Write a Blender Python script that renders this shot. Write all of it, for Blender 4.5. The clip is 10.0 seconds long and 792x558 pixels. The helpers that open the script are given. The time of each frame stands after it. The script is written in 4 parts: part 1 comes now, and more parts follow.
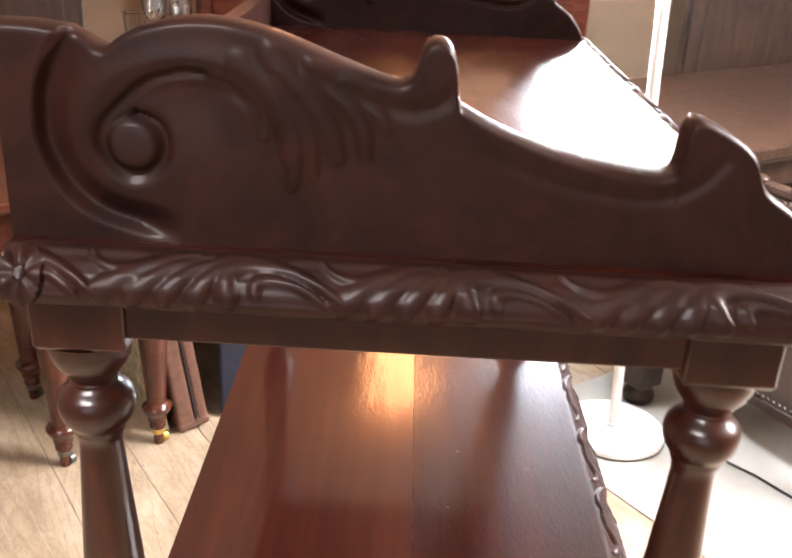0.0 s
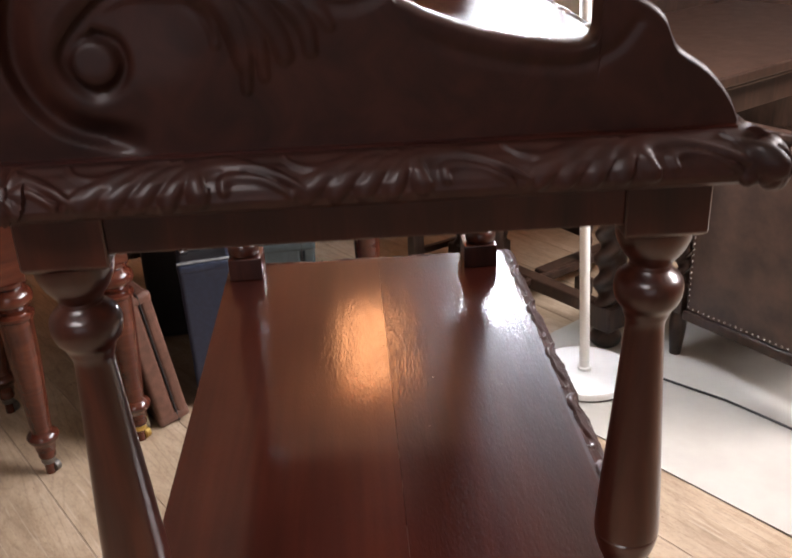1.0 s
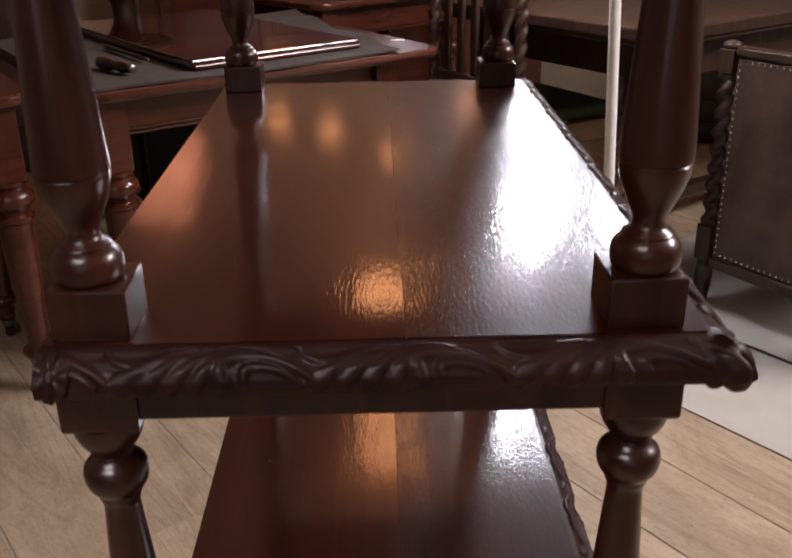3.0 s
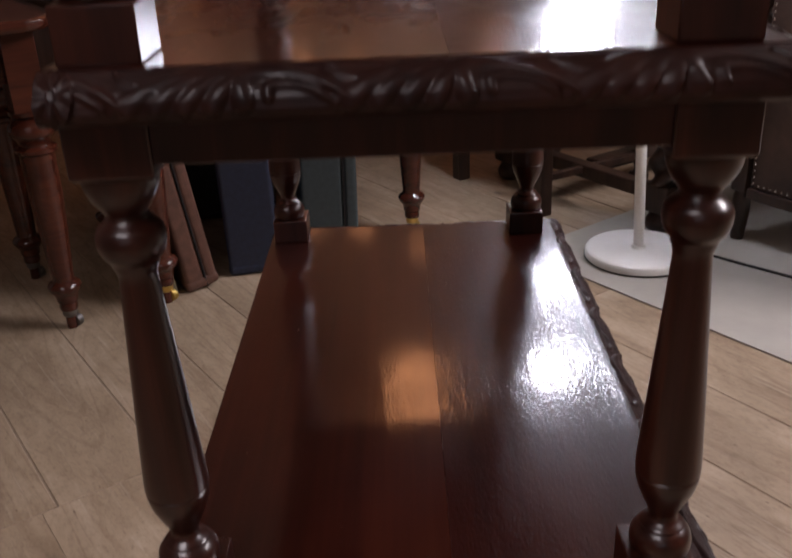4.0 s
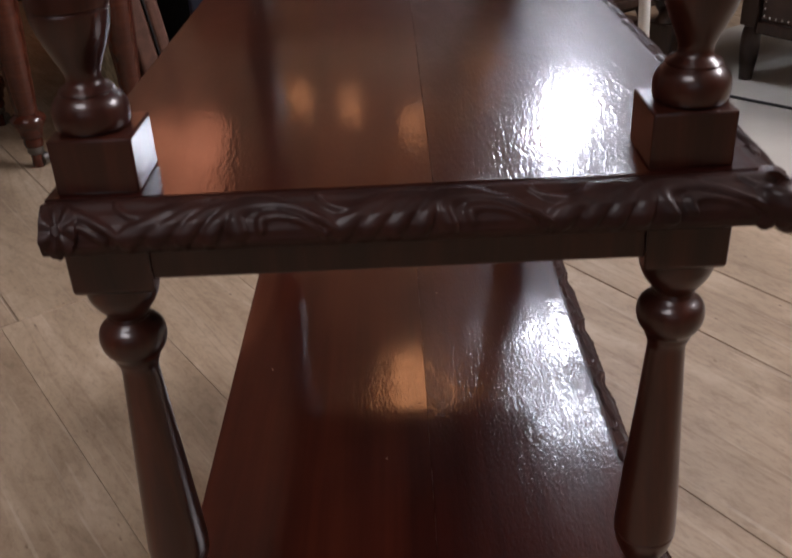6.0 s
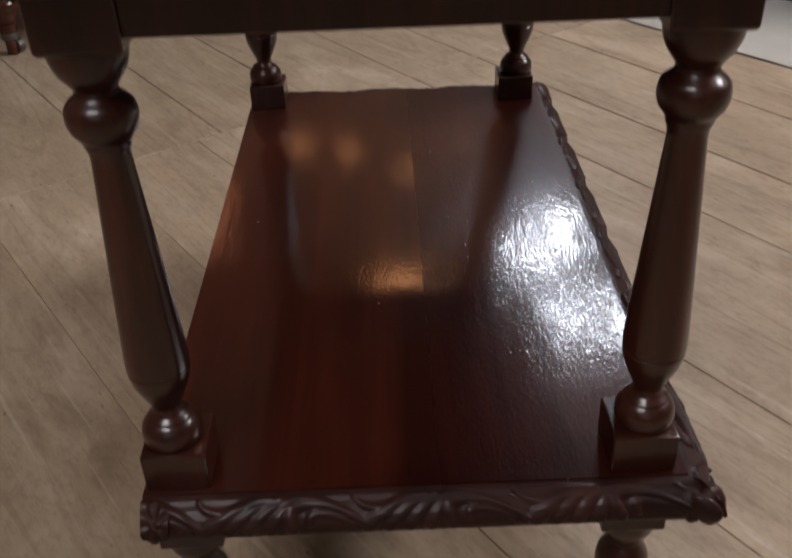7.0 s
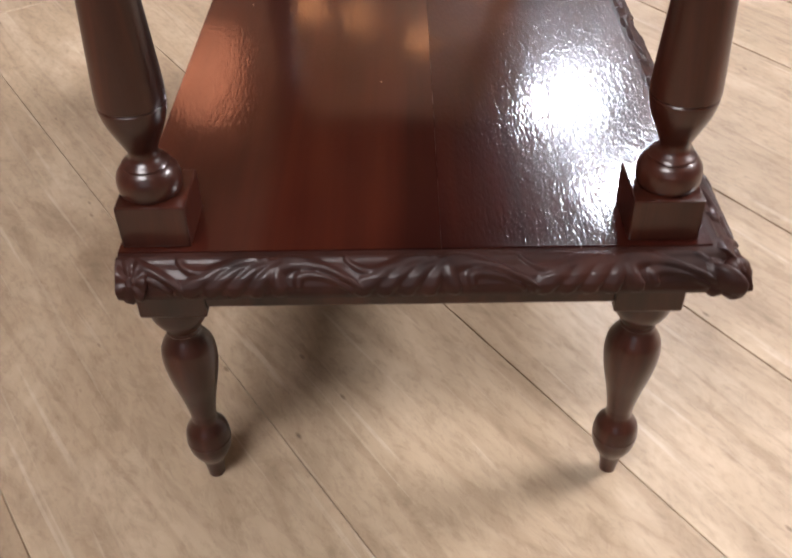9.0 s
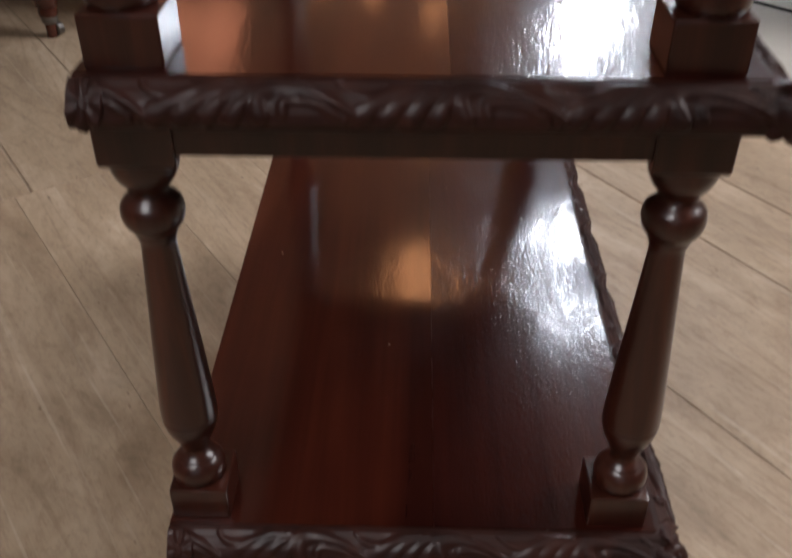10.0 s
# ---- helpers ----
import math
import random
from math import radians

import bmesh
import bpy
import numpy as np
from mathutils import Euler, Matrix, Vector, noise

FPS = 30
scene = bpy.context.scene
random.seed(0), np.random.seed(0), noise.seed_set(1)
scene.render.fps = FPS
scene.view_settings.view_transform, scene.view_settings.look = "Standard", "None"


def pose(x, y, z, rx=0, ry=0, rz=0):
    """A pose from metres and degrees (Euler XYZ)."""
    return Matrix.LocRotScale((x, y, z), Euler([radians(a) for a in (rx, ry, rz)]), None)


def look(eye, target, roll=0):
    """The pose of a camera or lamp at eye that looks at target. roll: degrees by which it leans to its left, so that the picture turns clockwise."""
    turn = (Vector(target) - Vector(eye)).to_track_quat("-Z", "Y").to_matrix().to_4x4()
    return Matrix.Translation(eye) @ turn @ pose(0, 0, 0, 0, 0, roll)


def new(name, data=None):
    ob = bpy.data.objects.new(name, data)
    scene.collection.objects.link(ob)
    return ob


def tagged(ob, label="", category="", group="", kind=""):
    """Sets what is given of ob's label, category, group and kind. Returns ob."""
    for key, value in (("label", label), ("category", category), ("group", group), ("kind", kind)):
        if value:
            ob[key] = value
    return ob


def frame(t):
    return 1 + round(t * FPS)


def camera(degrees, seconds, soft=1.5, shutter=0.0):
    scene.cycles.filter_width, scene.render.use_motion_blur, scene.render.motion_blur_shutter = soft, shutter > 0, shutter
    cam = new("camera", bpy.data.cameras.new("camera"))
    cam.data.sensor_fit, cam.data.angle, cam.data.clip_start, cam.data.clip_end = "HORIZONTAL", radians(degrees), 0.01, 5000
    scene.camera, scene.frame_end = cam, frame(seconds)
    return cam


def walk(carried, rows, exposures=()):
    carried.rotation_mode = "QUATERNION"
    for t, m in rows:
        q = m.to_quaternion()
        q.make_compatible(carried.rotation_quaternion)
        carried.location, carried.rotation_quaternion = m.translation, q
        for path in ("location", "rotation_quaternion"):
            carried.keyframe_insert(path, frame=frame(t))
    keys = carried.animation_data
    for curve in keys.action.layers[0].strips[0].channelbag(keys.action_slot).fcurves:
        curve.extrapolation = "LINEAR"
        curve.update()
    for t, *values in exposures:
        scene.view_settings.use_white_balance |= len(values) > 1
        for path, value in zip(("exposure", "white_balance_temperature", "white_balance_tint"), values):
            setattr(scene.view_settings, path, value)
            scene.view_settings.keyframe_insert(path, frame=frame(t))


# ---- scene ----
SOFT = 1.9
cam = camera(47.1, 10.0, SOFT, 0.4)
PATH = [
    (0, (-0.005, -0.347, 1.348), (-0.008, 1.484, 0.543), 3.2),
    (0.5, (-0.002, -0.381, 1.349), (0.077, 1.442, 0.53), -1.7),
    (1, (-0.005, -0.395, 1.319), (0.073, 1.423, 0.489), -2.4),
    (1.5, (-0.006, -0.404, 1.271), (0.074, 1.414, 0.44), -2.3),
    (2, (-0.001, -0.411, 1.207), (0.077, 1.409, 0.382), -1.6),
    (3.5, (0.006, -0.404, 1.026), (0.011, 1.432, 0.232), -1.4),
    (4, (-0.005, -0.409, 0.957), (-0.027, 1.409, 0.125), -2.4),
    (4.5, (0.004, -0.403, 0.883), (-0.03, 1.404, 0.028), -2.2),
    (5, (0.008, -0.399, 0.825), (-0.02, 1.399, -0.05), -2.2),
    (5.5, (0.007, -0.394, 0.767), (-0.021, 1.381, -0.153), -2.8),
    (7, (-0.005, -0.395, 0.635), (-0.002, 1.273, -0.469), -2.2),
    (7.5, (-0.004, -0.398, 0.588), (0.0, 1.212, -0.597), -2.1),
    (8, (-0.003, -0.397, 0.555), (0.001, 1.17, -0.687), -2.1),
    (8.5, (-0.002, -0.402, 0.526), (-0.01, 1.118, -0.773), -2.2),
    (9, (-0.001, -0.401, 0.541), (-0.027, 1.123, -0.754), -1.4),
    (9.5, (-0.001, -0.4, 0.625), (-0.046, 1.153, -0.634), -0.3),
    (10, (0.001, -0.409, 0.726), (-0.036, 1.214, -0.443), 0.1),
]
EXPOSURES = [(0.0, 2.9, 6300, 14), (0.5, 2.2, 6300, 14), (1.0, 1.85, 6300, 17), (1.5, 1.85, 6450, 21), (2.0, 1.85, 6800, 24), (3.5, 0.55, 6300, 20), (4.0, 0.5, 6250, 23), (4.5, -0.1, 6250, 21), (5.0, 0.3, 6150, 19), (5.5, 0.8, 6150, 20), (7.0, 0.65, 6150, 14), (7.5, 1.18, 6080, 13), (8.5, 1.85, 6150, 14), (9.0, 1.95, 6150, 14), (9.5, 1.45, 6100, 13), (10.0, 0.9, 6120, 13)]
walk(cam, [(t, look(eye, target, roll)) for t, eye, target, roll in PATH], EXPOSURES)

# ---------------------------------------------------------------- light
world = bpy.data.worlds.new("room_dim")
scene.world = world
world.use_nodes = True
world.node_tree.nodes["Background"].inputs[0].default_value = (0.9, 0.85, 0.8, 1)
world.node_tree.nodes["Background"].inputs[1].default_value = 0.105


def area_lamp(name, eye, target, power, sx, sy, colour):
    data = bpy.data.lights.new(name, "AREA")
    data.shape, data.size, data.size_y, data.energy, data.color = "RECTANGLE", sx, sy, power, colour
    ob = new(name, data)
    ob.matrix_world = look(eye, target)
    return ob


# Right ceiling panel for the leg shadows; left downlight is an unseen added fill.
area_lamp("ceiling_light_lamp", (2.55, 0.85, 2.72), (0.2, 0.4, 0.0), 104, 1.2, 1.2, (1.0, 0.95, 0.90))
fill_light = area_lamp("ceiling_light_lamp", (-0.75, -1.1, 2.72), (-0.55, -0.3, 0.0), 9.5, 1.1, 1.1, (1.0, 0.95, 0.90))
fill_light.data.spread = radians(75)
# weak area light behind the camera, added to fill shadows; no window known there
area_lamp("window_light", (-0.4, -2.85, 1.6), (0.0, 0.5, 0.8), 2.5, 1.8, 1.5, (0.95, 0.97, 1.0))


# ---------------------------------------------------------------- materials
def node_mat(name):
    m = bpy.data.materials.new(name)
    m.use_nodes = True
    nt = m.node_tree
    return m, nt, nt.nodes["Principled BSDF"]


def add(nt, kind, **values):
    n = nt.nodes.new(kind)
    for key, v in values.items():
        n.inputs[key].default_value = v
    return n


def ramp(nt, fac, stops):
    r = nt.nodes.new("ShaderNodeValToRGB")
    el = r.color_ramp.elements
    while len(el) < len(stops):
        el.new(0.5)
    for e, (p, c) in zip(el, stops):
        e.position, e.color = p, (*c, 1)
    nt.links.new(fac, r.inputs[0])
    return r.outputs[0]


def mapped(nt, scale, rot=(0, 0, 0)):
    tc = nt.nodes.new("ShaderNodeTexCoord")
    mp = nt.nodes.new("ShaderNodeMapping")
    mp.inputs["Scale"].default_value = scale
    mp.inputs["Rotation"].default_value = rot
    nt.links.new(tc.outputs["Object"], mp.inputs[0])
    return mp.outputs[0]


def wood(name, dark, mid, light, scale=(60, 3, 60), rough=(0.18, 0.35), coat=0.6, bump=0.15, stain=0.5, coat_rough=0.12, spec=0.28):
    """Varnished wood with grain along the local y axis unless scaled otherwise."""
    m, nt, p = node_mat(name)
    L = nt.links.new
    v = mapped(nt, scale)
    info = nt.nodes.new("ShaderNodeObjectInfo")
    off = nt.nodes.new("ShaderNodeVectorMath")
    off.operation = "ADD"
    mul = nt.nodes.new("ShaderNodeVectorMath")
    mul.operation = "SCALE"
    mul.inputs[0].default_value = (7, 13, 5)
    L(info.outputs["Random"], mul.inputs["Scale"])
    L(v, off.inputs[0])
    L(mul.outputs[0], off.inputs[1])
    n1 = add(nt, "ShaderNodeTexNoise", Scale=1.0, Detail=6, Roughness=0.62, Distortion=0.6)
    L(off.outputs[0], n1.inputs["Vector"])
    n2 = add(nt, "ShaderNodeTexNoise", Scale=7.0, Detail=3, Roughness=0.5)
    L(mapped(nt, (1, 1, 1)), n2.inputs["Vector"])
    c = ramp(nt, n1.outputs["Fac"], [(0.28, dark), (0.5, mid), (0.74, light)])
    mix = nt.nodes.new("ShaderNodeMix")
    mix.data_type, mix.blend_type = "RGBA", "MULTIPLY"
    mix.inputs["Factor"].default_value = stain
    L(c, mix.inputs["A"])
    L(ramp(nt, n2.outputs["Fac"], [(0.3, (0.45, 0.42, 0.42)), (0.65, (1.0, 1.0, 1.0))]), mix.inputs["B"])
    L(mix.outputs["Result"], p.inputs["Base Color"])
    rr = nt.nodes.new("ShaderNodeMapRange")
    rr.inputs["To Min"].default_value, rr.inputs["To Max"].default_value = rough
    n3 = add(nt, "ShaderNodeTexNoise", Scale=22.0, Detail=4, Roughness=0.6)
    L(mapped(nt, (1, 1, 1)), n3.inputs["Vector"])
    L(n3.outputs["Fac"], rr.inputs["Value"])
    L(rr.outputs[0], p.inputs["Roughness"])
    p.inputs["Coat Weight"].default_value = coat
    p.inputs["Coat Roughness"].default_value = coat_rough
    p.inputs["Specular IOR Level"].default_value = spec
    b = add(nt, "ShaderNodeBump", Strength=bump, Distance=0.001)
    L(n1.outputs["Fac"], b.inputs["Height"])
    L(b.outputs[0], p.inputs["Normal"])
    return m


def shelf_wood(name, dark, mid, light, crazed):
    """Old French-polished mahogany: strips of tone, drag marks of the polish, and varnish crazed more or less."""
    m, nt, p = node_mat(name)
    L = nt.links.new
    info = nt.nodes.new("ShaderNodeObjectInfo")
    tc = nt.nodes.new("ShaderNodeTexCoord")

    def noise(scale, detail=4, rough=0.55, dist=0.0):
        mp = nt.nodes.new("ShaderNodeMapping")
        mp.inputs["Scale"].default_value = scale
        L(tc.outputs["Object"], mp.inputs[0])
        mul = nt.nodes.new("ShaderNodeVectorMath")
        mul.operation = "SCALE"
        mul.inputs[0].default_value = (5, 17, 9)
        L(info.outputs["Random"], mul.inputs["Scale"])
        off = nt.nodes.new("ShaderNodeVectorMath")
        off.operation = "ADD"
        L(mp.outputs[0], off.inputs[0])
        L(mul.outputs[0], off.inputs[1])
        n = add(nt, "ShaderNodeTexNoise", Scale=1.0, Detail=detail, Roughness=rough, Distortion=dist)
        L(off.outputs[0], n.inputs["Vector"])
        return n.outputs["Fac"]

    def math_node(op, a, b):
        n = nt.nodes.new("ShaderNodeMath")
        n.operation = op
        for k, q in enumerate((a, b)):
            if isinstance(q, (int, float)):
                n.inputs[k].default_value = q
            else:
                L(q, n.inputs[k])
        return n.outputs[0]

    def spread(v, a, b, c, d):
        n = nt.nodes.new("ShaderNodeMapRange")
        n.interpolation_type = "SMOOTHSTEP"
        L(v, n.inputs["Value"])
        n.inputs["From Min"].default_value, n.inputs["From Max"].default_value = a, b
        n.inputs["To Min"].default_value, n.inputs["To Max"].default_value = c, d
        return n.outputs[0]

    broad = noise((20, 1.1, 1), 2, 0.5, 0.2)
    grain = noise((170, 5, 1), 2, 0.5, 0.1)
    blot = noise((7, 5, 1), 3, 0.55, 0.4)
    tone = math_node("ADD", math_node("MULTIPLY", broad, 0.52), math_node("ADD", math_node("MULTIPLY", grain, 0.16), math_node("MULTIPLY", blot, 0.32)))
    speck = nt.nodes.new("ShaderNodeTexVoronoi")
    speck.inputs["Scale"].default_value = 42.0
    L(tc.outputs["Object"], speck.inputs["Vector"])
    dot = math_node("MULTIPLY", spread(speck.outputs["Distance"], 0.020, 0.045, 1.0, 0.0), spread(noise((26, 19, 1), 1, 0.5), 0.60, 0.66, 0.0, 0.8))
    mix = nt.nodes.new("ShaderNodeMix")
    mix.data_type = "RGBA"
    L(dot, mix.inputs["Factor"])
    L(ramp(nt, tone, [(0.36, dark), (0.50, mid), (0.64, light)]), mix.inputs["A"])
    mix.inputs["B"].default_value = (0.42, 0.34, 0.28, 1)
    L(mix.outputs["Result"], p.inputs["Base Color"])
    # all the gloss lies in the polish; the wood beneath is dull
    drift = noise((9, 4, 1), 2, 0.5, 0.3)
    p.inputs["Roughness"].default_value = 0.32
    p.inputs["Specular IOR Level"].default_value = 0.05
    cloud = noise((38, 17, 1), 4, 0.62, 0.9)
    L(spread(cloud, 0.36, 0.58, 0.84 - 0.50 * crazed, 0.86 - 0.22 * crazed), p.inputs["Coat Weight"])
    L(spread(cloud, 0.36, 0.62, 0.09 + 0.03 * crazed, 0.075), p.inputs["Coat Roughness"])
    # short ripples along the grain
    fine = noise((520, 150, 1), 1, 0.5, 0.5)
    wave = noise((60, 15, 1), 1, 0.5, 0.2)
    much = spread(drift, 0.30, 0.70, 0.55, 1.0)
    height = math_node("ADD", math_node("MULTIPLY", math_node("SUBTRACT", fine, 0.5), math_node("MULTIPLY", much, 0.24 * crazed)), math_node("MULTIPLY", wave, 0.17 * crazed + 0.09))
    b = add(nt, "ShaderNodeBump", Strength=1.0, Distance=0.0010)
    L(height, b.inputs["Height"])
    L(b.outputs[0], p.inputs["Normal"])
    L(b.outputs[0], p.inputs["Coat Normal"])
    return m


def floor_wood(name):
    """Washed grey-brown oak with knots, streaks and scuffs; grain along the local x axis."""
    m, nt, p = node_mat(name)
    L = nt.links.new
    info = nt.nodes.new("ShaderNodeObjectInfo")
    tc = nt.nodes.new("ShaderNodeTexCoord")
    mul = nt.nodes.new("ShaderNodeVectorMath")
    mul.operation = "SCALE"
    mul.inputs[0].default_value = (7, 13, 5)
    L(info.outputs["Random"], mul.inputs["Scale"])
    off = nt.nodes.new("ShaderNodeVectorMath")
    off.operation = "ADD"
    L(tc.outputs["Object"], off.inputs[0])
    L(mul.outputs[0], off.inputs[1])

    def scaled(scale):
        mp = nt.nodes.new("ShaderNodeMapping")
        mp.inputs["Scale"].default_value = scale
        L(off.outputs[0], mp.inputs[0])
        return mp.outputs[0]

    def noise(scale, detail=4, rough=0.55, dist=0.0):
        n = add(nt, "ShaderNodeTexNoise", Scale=1.0, Detail=detail, Roughness=rough, Distortion=dist)
        L(scaled(scale), n.inputs["Vector"])
        return n.outputs["Fac"]

    def mix(kind, fac, a, b):
        n = nt.nodes.new("ShaderNodeMix")
        n.data_type, n.blend_type = "RGBA", kind
        if isinstance(fac, float):
            n.inputs["Factor"].default_value = fac
        else:
            L(fac, n.inputs["Factor"])
        L(a, n.inputs["A"])
        L(b, n.inputs["B"])
        return n.outputs["Result"]

    blotch = noise((3.4, 7.5, 7.5), 6, 0.66, 0.9)
    base = ramp(nt, blotch, [(0.28, (0.238, 0.173, 0.114)), (0.50, (0.330, 0.248, 0.168)), (0.72, (0.425, 0.333, 0.240))])
    figure = noise((2.2, 17, 17), 6, 0.62, 2.2)
    base = mix("MULTIPLY", 0.24, base, ramp(nt, figure, [(0.30, (0.50, 0.46, 0.42)), (0.52, (1, 1, 1)), (0.8, (1.0, 0.98, 0.95))]))
    streak = noise((26, 150, 150), 3, 0.6, 0.3)
    base = mix("MULTIPLY", 0.15, base, ramp(nt, streak, [(0.30, (0.55, 0.52, 0.5)), (0.48, (1, 1, 1))]))
    ring = noise((0.55, 4.2, 4.2), 2, 0.5, 0.8)
    tall = nt.nodes.new("ShaderNodeMath")
    tall.operation = "MULTIPLY"
    tall.inputs[1].default_value = 95.0
    L(ring, tall.inputs[0])
    sine = nt.nodes.new("ShaderNodeMath")
    sine.operation = "SINE"
    L(tall.outputs[0], sine.inputs[0])
    base = mix("MULTIPLY", 0.32, base, ramp(nt, sine.outputs[0], [(0.0, (1, 1, 1)), (0.62, (1, 1, 1)), (0.95, (0.62, 0.57, 0.52))]))
    mottle = noise((22, 44, 44), 5, 0.7, 0.9)
    base = mix("MULTIPLY", 0.42, base, ramp(nt, mottle, [(0.34, (0.62, 0.60, 0.58)), (0.52, (1, 1, 1))]))
    scuff = noise((70, 170, 170), 3, 0.6, 0.4)
    base = mix("MULTIPLY", 0.30, base, ramp(nt, scuff, [(0.36, (0.60, 0.56, 0.52)), (0.50, (1, 1, 1))]))
    # knots: dark swirls, few and far between
    vor = nt.nodes.new("ShaderNodeTexVoronoi")
    vor.inputs["Scale"].default_value = 1.0
    L(scaled((2.3, 5.2, 0.001)), vor.inputs["Vector"])
    knot = ramp(nt, vor.outputs["Distance"], [(0.0, (0.16, 0.13, 0.11)), (0.035, (0.40, 0.36, 0.32)), (0.06, (0.85, 0.83, 0.80)), (0.13, (1, 1, 1))])
    base = mix("MULTIPLY", 0.75, base, knot)
    # worm pits and short ticks, and paler drag scratches along the board
    pit = nt.nodes.new("ShaderNodeTexVoronoi")
    pit.inputs["Scale"].default_value = 1.0
    L(scaled((15, 36, 0.001)), pit.inputs["Vector"])
    base = mix("MULTIPLY", 0.85, base, ramp(nt, pit.outputs["Distance"], [(0.0, (0.34, 0.30, 0.27)), (0.035, (0.50, 0.46, 0.43)), (0.075, (1, 1, 1))]))
    drag = noise((5, 130, 130), 2, 0.5, 0.6)
    base = mix("SCREEN", 0.55, base, ramp(nt, drag, [(0.62, (0, 0, 0)), (0.72, (0.16, 0.14, 0.12))]))
    L(base, p.inputs["Base Color"])
    rr = nt.nodes.new("ShaderNodeMapRange")
    rr.inputs["To Min"].default_value, rr.inputs["To Max"].default_value = 0.38, 0.62
    L(figure, rr.inputs["Value"])
    L(rr.outputs[0], p.inputs["Roughness"])
    p.inputs["Specular IOR Level"].default_value = 0.35
    b = add(nt, "ShaderNodeBump", Strength=0.16, Distance=0.0015)
    L(figure, b.inputs["Height"])
    b2 = add(nt, "ShaderNodeBump", Strength=0.12, Distance=0.0006)
    L(streak, b2.inputs["Height"])
    L(b.outputs[0], b2.inputs["Normal"])
    L(b2.outputs[0], p.inputs["Normal"])
    return m


def plain(name, colour, rough=0.5, metal=0.0, vary=0.25, scale=30.0, bump=0.0, coat=0.0):
    m, nt, p = node_mat(name)
    L = nt.links.new
    n = add(nt, "ShaderNodeTexNoise", Scale=scale, Detail=5, Roughness=0.6)
    L(mapped(nt, (1, 1, 1)), n.inputs["Vector"])
    lo = tuple(max(0.0, c * (1 - vary)) for c in colour)
    hi = tuple(min(1.0, c * (1 + vary)) for c in colour)
    L(ramp(nt, n.outputs["Fac"], [(0.3, lo), (0.7, hi)]), p.inputs["Base Color"])
    p.inputs["Roughness"].default_value = rough
    p.inputs["Metallic"].default_value = metal
    p.inputs["Coat Weight"].default_value = coat
    if bump:
        b = add(nt, "ShaderNodeBump", Strength=bump, Distance=0.002)
        L(n.outputs["Fac"], b.inputs["Height"])
        L(b.outputs[0], p.inputs["Normal"])
    return m


def glow(name, colour, strength):
    m, nt, p = node_mat(name)
    p.inputs["Base Color"].default_value = (*colour, 1)
    p.inputs["Emission Color"].default_value = (*colour, 1)
    p.inputs["Emission Strength"].default_value = strength
    return m


MAHOGANY_TOP = shelf_wood("mahogany_polished", (0.0150, 0.0030, 0.0020), (0.027, 0.0052, 0.0029), (0.041, 0.0086, 0.0041), 0.32)
MAHOGANY_CRAZED = shelf_wood("mahogany_crazed", (0.0135, 0.0028, 0.0021), (0.025, 0.0049, 0.0030), (0.039, 0.0082, 0.0042), 1.0)
MAHOGANY = wood("mahogany_turned", (0.014, 0.0038, 0.0027), (0.036, 0.0092, 0.0053), (0.074, 0.0190, 0.0095), (45, 45, 4), (0.26, 0.38), 0.36, 0.05, 0.5)
MAHOGANY_CARVED = wood("mahogany_carved", (0.013, 0.0042, 0.0031), (0.025, 0.0076, 0.0052), (0.040, 0.0122, 0.0080), (34, 34, 34), (0.44, 0.58), 0.10, 0.06, 0.5, 0.15, 0.17)
TABLE_WOOD = wood("table_mahogany", (0.034, 0.0080, 0.0045), (0.058, 0.0135, 0.0066), (0.085, 0.0205, 0.0095), (6, 40, 40), (0.2, 0.30), 0.5, 0.02, 0.25)
PANEL_WOOD = wood("panel_dark_red", (0.020, 0.005, 0.004), (0.045, 0.010, 0.006), (0.08, 0.018, 0.009), (6, 40, 40), (0.10, 0.18), 0.9, 0.0, 0.35, 0.025)
OAK_DARK = wood("dark_oak", (0.014, 0.0072, 0.0048), (0.032, 0.0160, 0.0102), (0.055, 0.028, 0.0175), (40, 40, 5), (0.3, 0.45), 0.2, 0.1, 0.4)
GOLD_OAK = wood("worn_golden_oak", (0.12, 0.055, 0.020), (0.20, 0.098, 0.038), (0.28, 0.145, 0.060), (5, 40, 40), (0.3, 0.42), 0.3, 0.04, 0.3)
FLOOR_WOOD = floor_wood("washed_oak_plank")
# joint tone lightened to imitate the highlight along the groove edges
JOINT = plain("pale_joint_highlight", (0.24, 0.185, 0.13), 0.9)
WHITE_METAL = plain("white_enamel", (0.82, 0.82, 0.79), 0.35, 0.0, 0.04, 20)
CREAM_MAT = plain("cream_board", (0.36, 0.342, 0.30), 0.6, 0.0, 0.08, 6, 0.05)
PLASTER = plain("cream_plaster", (0.38, 0.275, 0.18), 0.85, 0.0, 0.08, 3, 0.08)
# ceiling out of view; warm light mirrored in the shelves is put into its colour
CEILING_WARM = plain("ceiling_warm_tint", (0.50, 0.41, 0.31), 0.9, 0.0, 0.05, 3)
# walls out of view, darkened to cut grey reflections and ambient light
DARK_WALL = plain("brown_unseen_wall", (0.26, 0.215, 0.18), 0.85, 0.0, 0.12, 3, 0.08)
BRASS = plain("worn_brass", (0.62, 0.44, 0.13), 0.32, 1.0, 0.25, 60)
STEEL = plain("chrome_steel", (0.7, 0.7, 0.7), 0.18, 1.0, 0.1, 60)
IRON = plain("dull_iron", (0.16, 0.15, 0.14), 0.4, 0.9, 0.3, 80)
